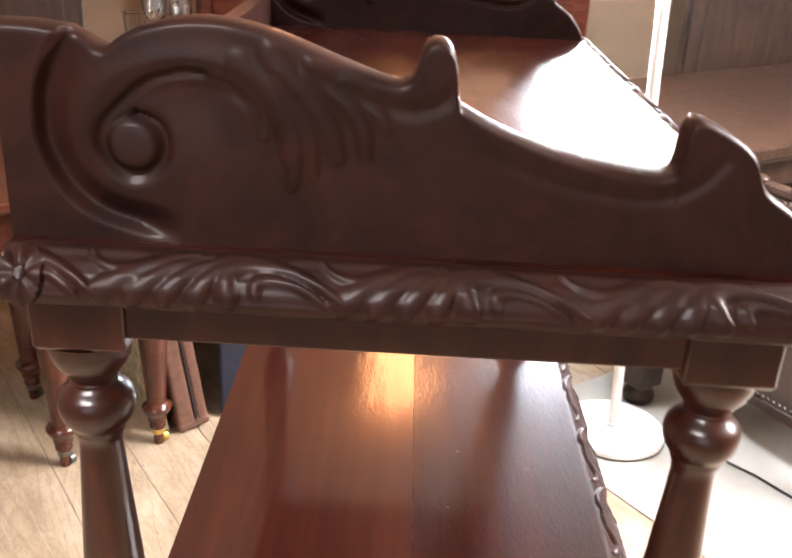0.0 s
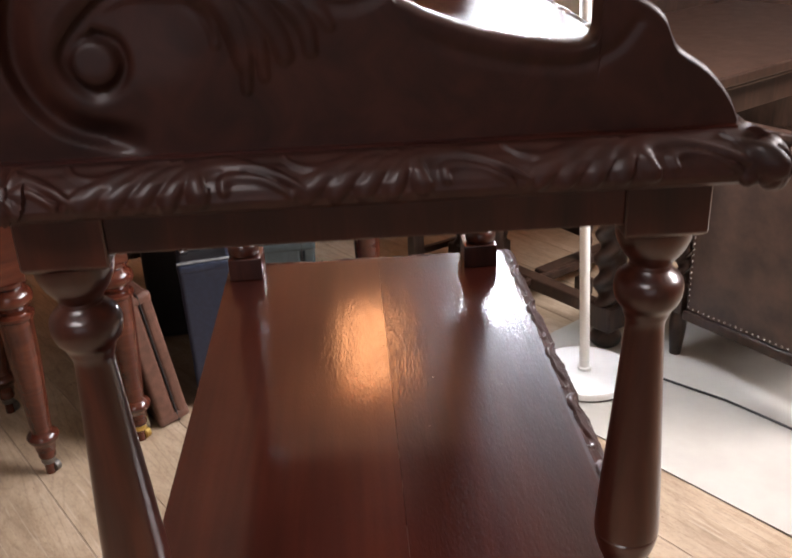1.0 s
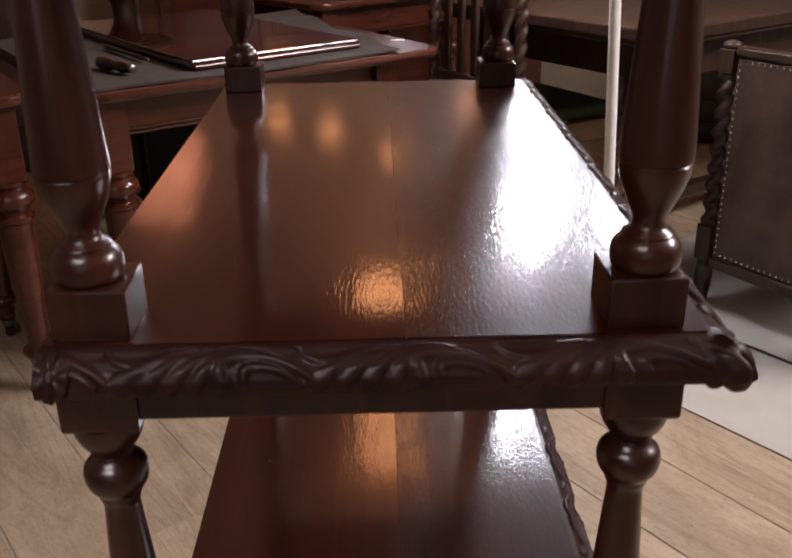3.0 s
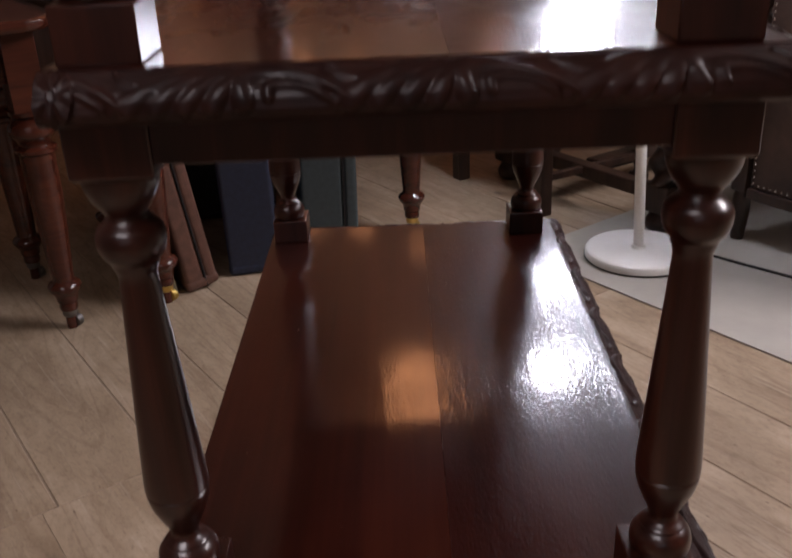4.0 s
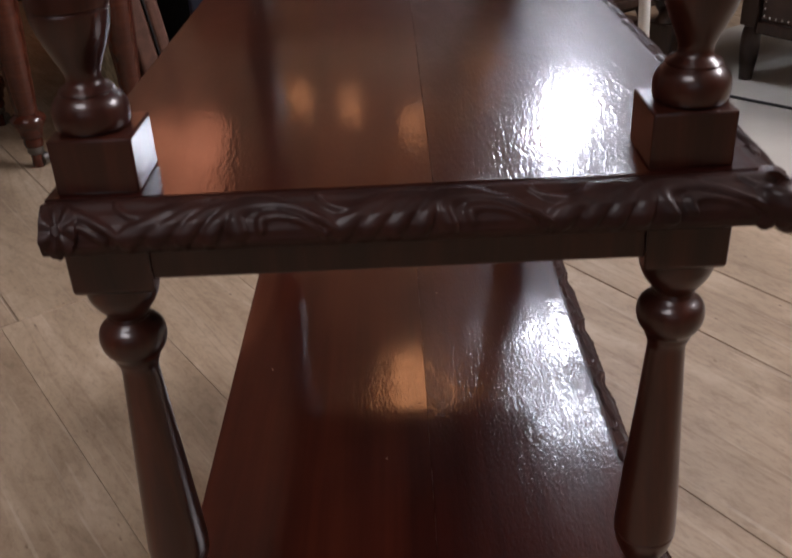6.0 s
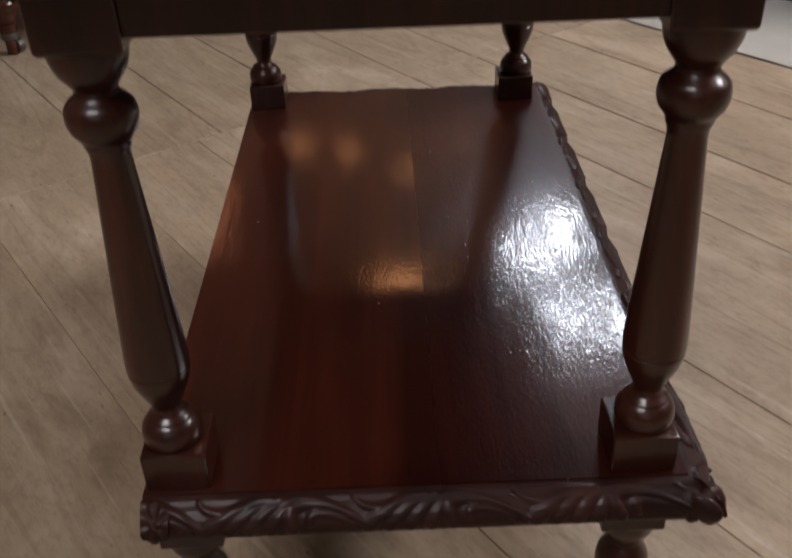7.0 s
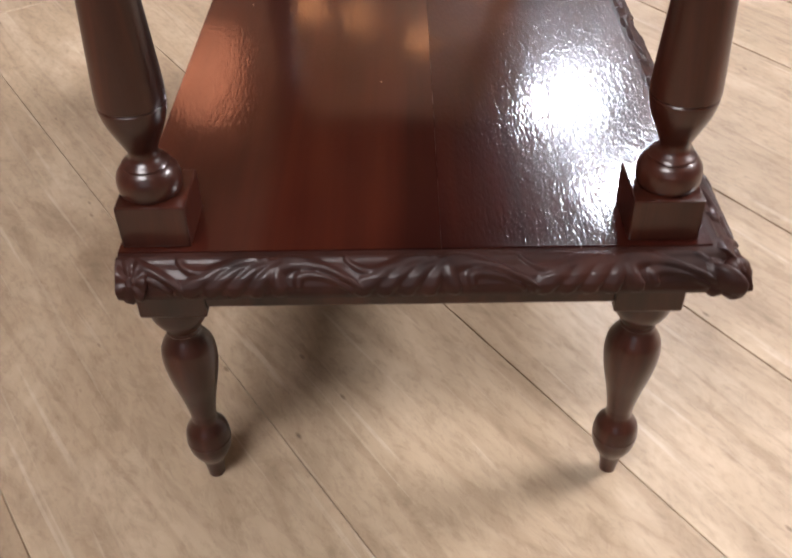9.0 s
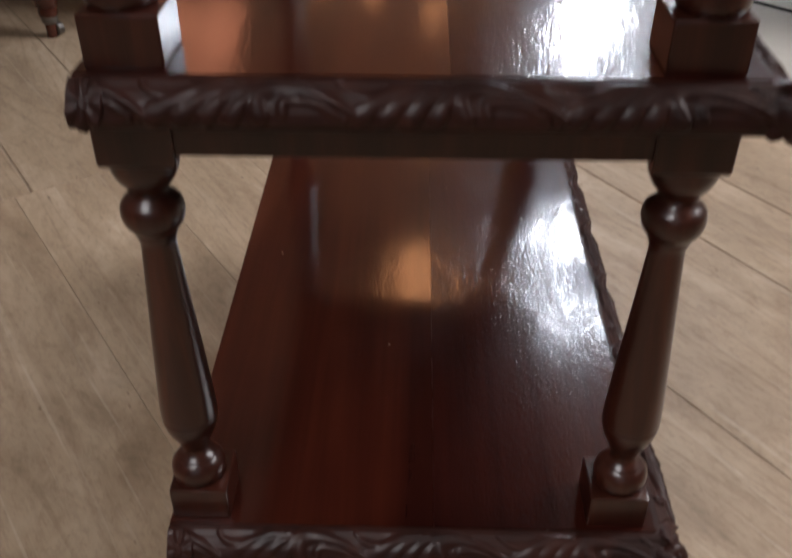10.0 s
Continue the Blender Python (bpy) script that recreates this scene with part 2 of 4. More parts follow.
BLACK_LEATHER = plain("black_leather", (0.012, 0.012, 0.014), 0.4, 0.0, 0.4, 90, 0.2)
BLUE_LEATHER = plain("blue_leatherette", (0.010, 0.016, 0.036), 0.5, 0.0, 0.25, 70, 0.2)
TEAL_LEATHER = plain("teal_leatherette", (0.030, 0.043, 0.046), 0.5, 0.0, 0.2, 70, 0.2)
BROWN_LEATHER = plain("brown_leather", (0.10, 0.045, 0.03), 0.5, 0.0, 0.35, 40, 0.2)
HIDE = plain("aged_hide", (0.048, 0.026, 0.018), 0.42, 0.0, 0.6, 9, 0.15)
PAPER_WHITE = plain("white_paper", (0.78, 0.77, 0.74), 0.8, 0.0, 0.06, 60, 0.02)
FELT = plain("grey_brown_leather_skiver", (0.036, 0.028, 0.022), 0.95, 0.0, 0.35, 25, 0.2)
GREEN_SEAT = plain("green_velvet", (0.045, 0.060, 0.022), 0.85, 0.0, 0.3, 50, 0.2)
CREAM_PAPER = plain("faded_floral_paper", (0.34, 0.30, 0.20), 0.75, 0.0, 0.7, 34, 0.05)
RUBBER = plain("black_cable", (0.02, 0.02, 0.02), 0.55)
LED = glow("lamp_globe_glow", (0.93, 0.97, 1.0), 55)
WARM = glow("warm_shade_glow", (1.0, 0.42, 0.16), 3.9)
SHADE = glow("lit_pink_shade", (1.0, 0.36, 0.18), 0.9)
WARM_DIM = glow("dim_warm_bulb_glow", (1.0, 0.42, 0.16), 1.1)


# ---------------------------------------------------------------- mesh helpers
def link(name, bm, material, parent=None, smooth=True, label=""):
    me = bpy.data.meshes.new(name)
    bm.to_mesh(me)
    bm.free()
    me.materials.append(material)
    if smooth:
        # broad flat faces stay flat, so that only the eased edges turn the light
        me.set_sharp_from_angle(angle=radians(38))
        sizes = sorted(poly.area for poly in me.polygons)
        limit = 6 * sizes[len(sizes) // 2] if len(sizes) < 700 else 9.0
        for poly in me.polygons:
            poly.use_smooth = poly.area < limit
    ob = new(name, me)
    ob.parent = parent
    if label:
        ob["label"] = label
    return ob


part = link


def share(name, ob, parent, m):
    o = new(name, ob.data)
    o.parent = parent
    o.matrix_basis = m
    return o


def box(sx, sy, sz, bevel=0.0, at=(0, 0, 0), seg=2, bm=None, m=None):
    """A bevelled box, its base centre at 'at'."""
    own = bmesh.new()
    bmesh.ops.create_cube(own, size=1.0)
    bmesh.ops.scale(own, vec=(sx, sy, sz), verts=own.verts)
    if bevel:
        bmesh.ops.bevel(own, geom=list(own.edges), offset=bevel, segments=seg, affect="EDGES", profile=0.5)
    bmesh.ops.translate(own, vec=(at[0], at[1], at[2] + sz / 2), verts=own.verts)
    if m is not None:
        own.transform(m)
    if bm is None:
        return own
    join(bm, own)
    return bm


def join(bm, other):
    me = bpy.data.meshes.new("tmp")
    other.to_mesh(me)
    other.free()
    bm.from_mesh(me)
    bpy.data.meshes.remove(me)


def lathe(profile, segs=36, twist=None):
    """Turned body from (height, radius) rows."""
    bm = bmesh.new()
    rings = []
    for h, r in profile:
        rings.append([bm.verts.new((r * math.cos(2 * math.pi * i / segs), r * math.sin(2 * math.pi * i / segs), h)) for i in range(segs)])
    for a, b in zip(rings, rings[1:]):
        for i in range(segs):
            bm.faces.new((a[i], a[(i + 1) % segs], b[(i + 1) % segs], b[i]))
    bm.faces.new(rings[0][::-1])
    bm.faces.new(rings[-1])
    return bm


def smooth_profile(rows, step=0.0015):
    """Resample (height, radius) rows by monotone cubic pieces."""
    out = []
    n = len(rows)
    for i in range(n - 1):
        (h0, r0), (h1, r1) = rows[i], rows[i + 1]
        s = max(1, int(abs(h1 - h0) / step))
        p0 = rows[i - 1] if i else rows[0]
        p3 = rows[i + 2] if i + 2 < n else rows[-1]
        for k in range(s):
            t = k / s
            m0 = (r1 - p0[1]) / max(1e-6, (h1 - p0[0])) * (h1 - h0)
            m1 = (p3[1] - r0) / max(1e-6, (p3[0] - h0)) * (h1 - h0)
            lim = 2.5 * abs(r1 - r0) + 0.0003
            m0, m1 = max(-lim, min(lim, m0)), max(-lim, min(lim, m1))
            r = (2 * t**3 - 3 * t**2 + 1) * r0 + (t**3 - 2 * t**2 + t) * m0 + (-2 * t**3 + 3 * t**2) * r1 + (t**3 - t**2) * m1
            out.append((h0 + (h1 - h0) * t, r))
    out.append(rows[-1])
    return out


def twist_post(length, radius, turns, segs=20, lobes=2, depth=0.35):
    """Barley-sugar twist."""
    bm = bmesh.new()
    n = max(12, int(turns * 22))
    rings = []
    for k in range(n + 1):
        z = length * k / n
        ph = 2 * math.pi * turns * k / n
        rings.append([bm.verts.new((radius * (1 - depth / 2 + depth / 2 * math.cos(lobes * (a - ph))) * math.cos(a), radius * (1 - depth / 2 + depth / 2 * math.cos(lobes * (a - ph))) * math.sin(a), z)) for a in [2 * math.pi * i / segs for i in range(segs)]])
    for a, b in zip(rings, rings[1:]):
        for i in range(segs):
            bm.faces.new((a[i], a[(i + 1) % segs], b[(i + 1) % segs], b[i]))
    bm.faces.new(rings[0][::-1])
    bm.faces.new(rings[-1])
    return bm


def prism(outline, thick, bevel=0.0):
    """Board cut to an outline in x-z, from y = 0 to thick, with eased edges."""
    bm = bmesh.new()
    f = bm.faces.new([bm.verts.new((x, 0, z)) for x, z in outline])
    ext = bmesh.ops.extrude_face_region(bm, geom=[f])
    bmesh.ops.translate(bm, vec=(0, thick, 0), verts=[v for v in ext["geom"] if isinstance(v, bmesh.types.BMVert)])
    bmesh.ops.recalc_face_normals(bm, faces=bm.faces)
    if bevel:
        rim = [e for e in bm.edges if len(e.link_faces) == 2 and e.calc_face_angle(0) > radians(60) and abs(e.verts[0].co.y - e.verts[1].co.y) < 1e-6]
        bmesh.ops.bevel(bm, geom=rim, offset=bevel, segments=3, affect="EDGES", profile=0.5)
    return bm


def curve_points(rows, n=6):
    """Catmull-Rom through (x, z) rows."""
    out = []
    for i in range(len(rows) - 1):
        p = [Vector(rows[max(0, min(len(rows) - 1, i + k))]) for k in (-1, 0, 1, 2)]
        for k in range(n):
            t = k / n
            out.append(0.5 * ((2 * p[1]) + (p[2] - p[0]) * t + (2 * p[0] - 5 * p[1] + 4 * p[2] - p[3]) * t * t + (3 * p[1] - p[0] - 3 * p[2] + p[3]) * t**3))
    out.append(Vector(rows[-1]))
    return [tuple(v) for v in out]


def tube(points, radius, segs=8):
    cu = bpy.data.curves.new("tube", "CURVE")
    cu.dimensions, cu.bevel_depth, cu.bevel_resolution = "3D", radius, 3
    sp = cu.splines.new("POLY")
    sp.points.add(len(points) - 1)
    for q, p in zip(sp.points, points):
        q.co = (*p, 1)
    ob = bpy.data.objects.new("tube", cu)
    scene.collection.objects.link(ob)
    me = bpy.data.meshes.new_from_object(ob.evaluated_get(bpy.context.evaluated_depsgraph_get()))
    bpy.data.objects.remove(ob)
    bm = bmesh.new()
    bm.from_mesh(me)
    bpy.data.meshes.remove(me)
    return bm


def empty(name, m, label="", category="", group="", kind=""):
    ob = new(name)
    ob.empty_display_size = 0.05
    ob.matrix_world = m
    return tagged(ob, label, category, group, kind)


# ---------------------------------------------------------------- the whatnot: four tiers
HALF, DEEP, BLK = 0.1612, 0.627, 0.0390
TIERS = [0.2258, 0.5526, 0.8794, 1.2062]
BLOCK_TOP, UNDER = 0.0269, -0.0540
whatnot = empty("whatnot", pose(0, 0, 0), "dark polished mahogany four-tier whatnot with carved edges", "shelf stand")


def carving(length, seed, rosette=False):
    """Height of the leaf carving over a grid: along the edge, and across its slope (0 to 1)."""
    ns, nv = max(8, int(length / 0.00075)), 44
    s = np.linspace(0, length, ns + 1)[:, None]
    v = np.linspace(0, 1, nv + 1)[None, :]
    wide = 0.030
    rng = np.random.RandomState(seed)
    period = 0.094

    def step(a, b, x):
        t = np.clip((x - a) / (b - a), 0, 1)
        return t * t * (3 - 2 * t)

    def bezier(a, b, c, n=9):
        t = np.linspace(0, 1, n)
        return [tuple((1 - u) ** 2 * np.array(a) + 2 * u * (1 - u) * np.array(b) + u * u * np.array(c)) for u in t]

    def oval(cx, cv, rx, rv):
        return np.sqrt(((s - cx) / rx) ** 2 + ((v - cv) / rv) ** 2)

    h = np.zeros((ns + 1, nv + 1))

    def stroke(points, w0, w1, tall):
        """A tapered rounded leaf lobe along a path, from half width w0 to w1."""
        best = np.full(h.shape, 9.0)
        k = len(points) - 1
        for i in range(k):
            ax, ay, bx, by = points[i][0], points[i][1] * wide, points[i + 1][0], points[i + 1][1] * wide
            dx, dy = bx - ax, by - ay
            t = np.clip(((s - ax) * dx + (v * wide - ay) * dy) / (dx * dx + dy * dy + 1e-12), 0, 1)
            w = w0 + (w1 - w0) * (i + t) / k
            best = np.minimum(best, np.hypot(s - ax - t * dx, v * wide - ay - t * dy) / w)
        return tall * np.clip(1 - best**2, 0, 1) ** 0.9

    for k in range(-1, int(length / period) + 2):
        o = k * period + 0.030 + rng.uniform(-0.003, 0.003)
        lobes = []
        # long lobes that leave the lip and sweep down and back
        for j in range(4):
            sx, ex = o + 0.046 + 0.0056 * j, o + 0.007 + 0.0118 * j
            lobes.append((bezier((sx, 0.15 + 0.015 * j), (sx - 0.022 + 0.003 * j, 0.18 + 0.03 * j), (ex, 0.68), 12), 0.0017, 0.0043, 0.0021))
        # rolled arch from a bulb over to a thin tail
        lobes.append((bezier((o + 0.0550, 0.62), (o + 0.0520, 0.14), (o + 0.0700, 0.20), 10) + bezier((o + 0.0700, 0.20), (o + 0.0840, 0.24), (o + 0.0990, 0.66), 10)[1:], 0.0050, 0.0018, 0.0024))
        lobes.append((bezier((o + 0.0655, 0.58), (o + 0.0650, 0.36), (o + 0.0750, 0.40), 8) + bezier((o + 0.0750, 0.40), (o + 0.0840, 0.44), (o + 0.0920, 0.68), 8)[1:], 0.0026, 0.0017, 0.0015))
        # bowl under the lip, and the leaf's pointed tip
        lobes.append((bezier((o + 0.003, 0.15), (o + 0.010, 0.54), (o + 0.034, 0.17), 12), 0.0018, 0.0020, 0.0014))
        lobes.append((bezier((o + 0.020, 0.46), (o + 0.008, 0.50), (o + 0.001, 0.70), 10), 0.0040, 0.0018, 0.0017))
        for points, w0, w1, tall in lobes:
            points = [(x, 0.12 + (y - 0.12) * 0.80) for x, y in points]
            h = np.maximum(h, stroke(points, w0, w1, tall))
    # the ground between the lobes stands a little lower than the plain lip and base
    band = step(0.12, 0.18, v) * (1 - step(0.58, 0.68, v))
    h = h - 0.0007 * band
    if rosette:
        d = oval(0.0085, 0.42, 0.0085, 0.31)
        turn = np.arctan2((v - 0.42) * wide, s - 0.0085)
        flower = 0.0012 + 0.0016 * np.abs(np.cos(turn * 3.5)) * np.clip(d * 1.6, 0, 1) + 0.001 * (d < 0.25)
        h = np.where(d < 1.0, flower, h)
        d = oval(length - 0.0095, 0.50, 0.0068, 0.24)
        h = np.where(d < 1.25, 0.0048 * np.sqrt(np.clip(1 - d**2, 0, 1)), h)
    h = np.clip(h, -0.0022, 0.0052)
    return s[:, 0], h * np.clip(v / 0.06, 0, 1) * np.clip((1 - v) / 0.08, 0, 1), nv


# section of the edge: (outward, down), from the shelf's top round its nose to the underside
NOSE = [(0.0, 0.0), (0.0040, -0.0003), (0.0062, -0.0012), (0.0110, -0.0034), (0.0158, -0.0072), (0.0188, -0.0118), (0.0196, -0.0165), (0.0176, -0.0212), (0.0130, -0.0240), (0.0060, -0.0250)]


def carved_strip(length, seed, start_out, end_out, rosette=False, bold=1.0):
    """Carved edge along +x from 0 to length; the outward side is -y. The ends are mitred outwards by start_out and end_out."""
    s, h, nv = carving(length, seed, rosette)
    h = h * bold
    cum = [0.0]
    for a, b in zip(NOSE, NOSE[1:]):
        cum.append(cum[-1] + math.hypot(b[0] - a[0], b[1] - a[1]))
    vs = np.linspace(0, cum[-1], nv + 1)
    out, down = np.interp(vs, cum, [p[0] for p in NOSE]), np.interp(vs, cum, [p[1] for p in NOSE])
    nx, nz = -np.gradient(down), np.gradient(out)
    ln = np.hypot(nx, nz) + 1e-9
    nx, nz = nx / ln, nz / ln
    bm = bmesh.new()
    rows = []
    for i, x in enumerate(s):
        f = x / length
        row = []
        for j in range(nv + 1):
            o = out[j] + nx[j] * (h[i, j] - 0.0008)
            z = down[j] + nz[j] * (h[i, j] - 0.0008)
            xx = x + (f - 1) * start_out * o + f * end_out * o
            row.append(bm.verts.new((xx, -o, z)))
        row.append(bm.verts.new((x, 0.004, -0.0250)))
        row.append(bm.verts.new((x, 0.004, -0.002)))
        rows.append(row)
    for a, b in zip(rows, rows[1:]):
        for j in range(len(a)):
            k = (j + 1) % len(a)
            bm.faces.new((a[j], a[k], b[k], b[j]))
    bm.faces.new(rows[0])
    bm.faces.new(rows[-1][::-1])
    bmesh.ops.recalc_face_normals(bm, faces=bm.faces)
    return bm


def corner_knob():
    """Fluted shell that caps a corner; the front looks to -y, the side to +x."""
    def shell(rx, ry, rz, flutes, cut, m):
        own = bmesh.new()
        rings, n, seg = [], 16, 110
        for i in range(n + 1):
            a = math.pi * i / n
            ring = []
            for j in range(seg):
                b = 2 * math.pi * j / seg
                ridge = abs(math.cos(flutes * b / 2)) ** 0.7 - 0.6
                r = 1 + cut * ridge * math.sin(a) ** 0.6
                lift = 1 + 0.9 * cut * ridge * math.sin(a) - 0.35 * math.exp(-((a / 0.30) ** 2))
                ring.append(own.verts.new((rx * r * math.sin(a) * math.cos(b), ry * r * math.sin(a) * math.sin(b), rz * lift * math.cos(a) * (0.74 + 0.26 * math.sin(a)))))
            rings.append(ring)
        for p, q in zip(rings, rings[1:]):
            for j in range(seg):
                own.faces.new((p[j], q[j], q[(j + 1) % seg], p[(j + 1) % seg]))
        bmesh.ops.remove_doubles(own, verts=own.verts, dist=1e-6)
        own.transform(m)
        return own

    bm = shell(0.0118, 0.0128, 0.0086, 12, 0.040, pose(0.0012, -0.0012, 0.0006, 66, 0, 38))
    join(bm, shell(0.0078, 0.0105, 0.0056, 7, 0.030, pose(0.0046, 0.0120, 0.0012, 68, 0, 92)))
    join(bm, shell(0.0072, 0.0098, 0.0050, 7, 0.030, pose(-0.0100, -0.0036, 0.0008, 68, 0, -2)))
    bmesh.ops.recalc_face_normals(bm, faces=bm.faces)
    return bm


def square_turning(rows):
    """Square block whose half width follows (height, half width) rows."""
    bm = bmesh.new()
    rings = []
    for h, r in rows:
        c = 0.0008
        rings.append([bm.verts.new((x, y, h)) for x, y in ((r - c, -r), (r, -r + c), (r, r - c), (r - c, r), (-r + c, r), (-r, r - c), (-r, -r + c), (-r + c, -r))])
    for p, q in zip(rings, rings[1:]):
        for j in range(8):
            bm.faces.new((p[j], p[(j + 1) % 8], q[(j + 1) % 8], q[j]))
    bm.faces.new(rings[0][::-1])
    bm.faces.new(rings[-1])
    return bm


POST = smooth_profile([(0, 0.0148), (0.001, 0.0170), (0.006, 0.0180), (0.0115, 0.0174), (0.0152, 0.0152), (0.0165, 0.0138), (0.0172, 0.0128), (0.0182, 0.0132), (0.0196, 0.0120), (0.0208, 0.0094), (0.0228, 0.0082), (0.0255, 0.0082), (0.0290, 0.0094), (0.037, 0.0130), (0.045, 0.0162), (0.053, 0.0180), (0.0545, 0.0180), (0.0552, 0.0174), (0.0559, 0.0182), (0.062, 0.0182), (0.080, 0.0172), (0.110, 0.0153), (0.150, 0.0126), (0.182, 0.0105), (0.190, 0.0102), (0.1940, 0.0112), (0.1960, 0.0121), (0.1975, 0.0121), (0.1990, 0.0131), (0.2035, 0.0163), (0.2100, 0.0178), (0.2160, 0.0167), (0.2195, 0.0135), (0.2213, 0.0110), (0.2222, 0.0106), (0.2230, 0.0109), (0.2240, 0.0104), (0.2275, 0.0125), (0.2320, 0.0158), (0.2380, 0.0184), (0.2420, 0.0191), (0.2459, 0.0194)], 0.0011)
LEG = smooth_profile([(0, 0.0058), (0.010, 0.0068), (0.018, 0.0085), (0.024, 0.0118), (0.031, 0.0145), (0.040, 0.0156), (0.0405, 0.0152), (0.041, 0.0156), (0.050, 0.0142), (0.056, 0.0106), (0.060, 0.0088), (0.066, 0.0088), (0.085, 0.0118), (0.104, 0.0158), (0.120, 0.0178), (0.131, 0.0170), (0.139, 0.0132), (0.1430, 0.0108), (0.1445, 0.0104), (0.1460, 0.0111), (0.1475, 0.0105), (0.151, 0.0122), (0.156, 0.0155), (0.162, 0.0180), (0.1718, 0.0192)], 0.0011)

W_SHELF = HALF + 0.0020
W_RIGHT = W_SHELF + 0.0055
seam = 0.018
board_a = part("shelf_board", box(seam - 0.00008 + W_SHELF, DEEP + 0.008, 0.0205, 0.0, ((seam - 0.00008 - W_SHELF) / 2, DEEP / 2, 0)), MAHOGANY_TOP, whatnot, False)
board_b = part("shelf_board", box(W_RIGHT - seam - 0.00008, DEEP + 0.008, 0.0205, 0.0, ((seam + 0.00008 + W_RIGHT) / 2, DEEP / 2, 0)), MAHOGANY_CRAZED, whatnot, False)
end_edge = part("carved_edge", carved_strip(W_SHELF + W_RIGHT, 3, 0, 1, True), MAHOGANY_CARVED, whatnot)
long_edge = part("carved_edge", carved_strip(DEEP + 0.008, 5, 1, 1, False, 1.5), MAHOGANY_CARVED, whatnot)
far_edge = part("carved_edge", carved_strip(W_SHELF + W_RIGHT, 8, 1, 0), MAHOGANY_CARVED, whatnot)
knob = part("corner_leaf", corner_knob(), MAHOGANY_CARVED, whatnot)
upper_block = part("post_block", box(BLK, BLK, BLOCK_TOP, 0.0012), MAHOGANY, whatnot)
bm = square_turning([(0.0, 0.0190), (0.0010, 0.0200), (0.0022, 0.0204), (0.0305, 0.0204)])
under_block = part("under_block", bm, MAHOGANY, whatnot)
post = part("post", lathe(POST), MAHOGANY, whatnot)
leg = part("leg", lathe(LEG), MAHOGANY, whatnot)
end_rail = part("rail", box(2 * HALF - 2 * BLK, 0.016, 0.0265, 0.001), MAHOGANY, whatnot)
long_rail = part("rail", box(0.016, DEEP - 2 * BLK, 0.0265, 0.001), MAHOGANY, whatnot)


def placed(name, ob, m):
    """The first use moves the built part itself; later uses share its mesh."""
    if ob.get("used"):
        return share(name, ob, whatnot, m)
    ob["used"] = 1
    ob.matrix_basis = m
    return ob


corners = [(sx * (HALF - BLK / 2), y) for sx in (-1, 1) for y in (BLK / 2, DEEP - BLK / 2)]
for i, z in enumerate(TIERS):
    placed("shelf_board", board_a, pose(0, 0, z - 0.0205))
    placed("shelf_board", board_b, pose(0, 0, z - 0.0205))
    placed("carved_edge", end_edge, pose(-W_SHELF, -0.004, z))
    placed("carved_edge", long_edge, pose(W_RIGHT, -0.004, z, 0, 0, 90))
    placed("carved_edge", far_edge, pose(W_RIGHT, DEEP + 0.004, z, 0, 0, 180))
    placed("corner_leaf", knob, pose(W_RIGHT + 0.0105, -0.0140, z - 0.0150))
    placed("corner_leaf", knob, pose(W_RIGHT + 0.0105, DEEP + 0.0140, z - 0.0150, 0, 0, 90))
    placed("rail", end_rail, pose(0, 0.010, z - 0.0475))
    placed("rail", end_rail, pose(0, DEEP - 0.010, z - 0.0475))
    placed("rail", long_rail, pose(-HALF + 0.010, DEEP / 2, z - 0.0475))
    placed("rail", long_rail, pose(HALF - 0.010, DEEP / 2, z - 0.0475))
    for x, y in corners:
        placed("under_block", under_block, pose(x, y, z + UNDER))
        if i < 3:
            inset = math.copysign((0.0, 0.003, 0.003)[i], x)
            placed("post_block", upper_block, pose(x - inset, y, z))
            placed("post", post, pose(x + math.copysign(0.0020, x) - inset, y, z + BLOCK_TOP, 0, math.degrees(inset / 0.246), 17 * i + 40 * x))
        if i == 0:
            placed("leg", leg, pose(x + math.copysign(0.0022, x), y, 0))
for ob in whatnot.children:
    if "used" in ob:
        del ob["used"]

# gallery on the top tier: two scrolled ends and a low back
TOP = TIERS[3]
crest = [(-0.1645, TOP + 0.0855), (-0.150, TOP + 0.0855), (-0.136, TOP + 0.0840), (-0.1225, TOP + 0.0770)]
crest += curve_points([(-0.1220, TOP + 0.0770), (-0.110, TOP + 0.0850), (-0.091, TOP + 0.0898), (-0.074, TOP + 0.0898), (-0.056, TOP + 0.0860), (-0.031, TOP + 0.0770), (-0.012, TOP + 0.0708), (-0.004, TOP + 0.0722), (-0.0008, TOP + 0.0790)], 6)[1:]
crest += curve_points([(0.0, TOP + 0.0830), (0.0025, TOP + 0.0862), (0.0065, TOP + 0.0872), (0.0110, TOP + 0.0845), (0.0138, TOP + 0.0760), (0.0148, TOP + 0.0655)], 5)
crest += curve_points([(0.0160, TOP + 0.0622), (0.031, TOP + 0.0548), (0.052, TOP + 0.0470), (0.074, TOP + 0.0418), (0.092, TOP + 0.0392), (0.1010, TOP + 0.0400), (0.1042, TOP + 0.0440), (0.1052, TOP + 0.0530), (0.1060, TOP + 0.0600), (0.1100, TOP + 0.0625), (0.122, TOP + 0.0575), (0.133, TOP + 0.0495), (0.140, TOP + 0.0360), (0.154, TOP + 0.0260), (0.164, TOP + 0.0150), (0.1690, TOP + 0.0060), (0.1705, TOP + 0.0006)], 5)
outline = [(-0.1645, TOP)] + crest + [(0.1705, TOP)]


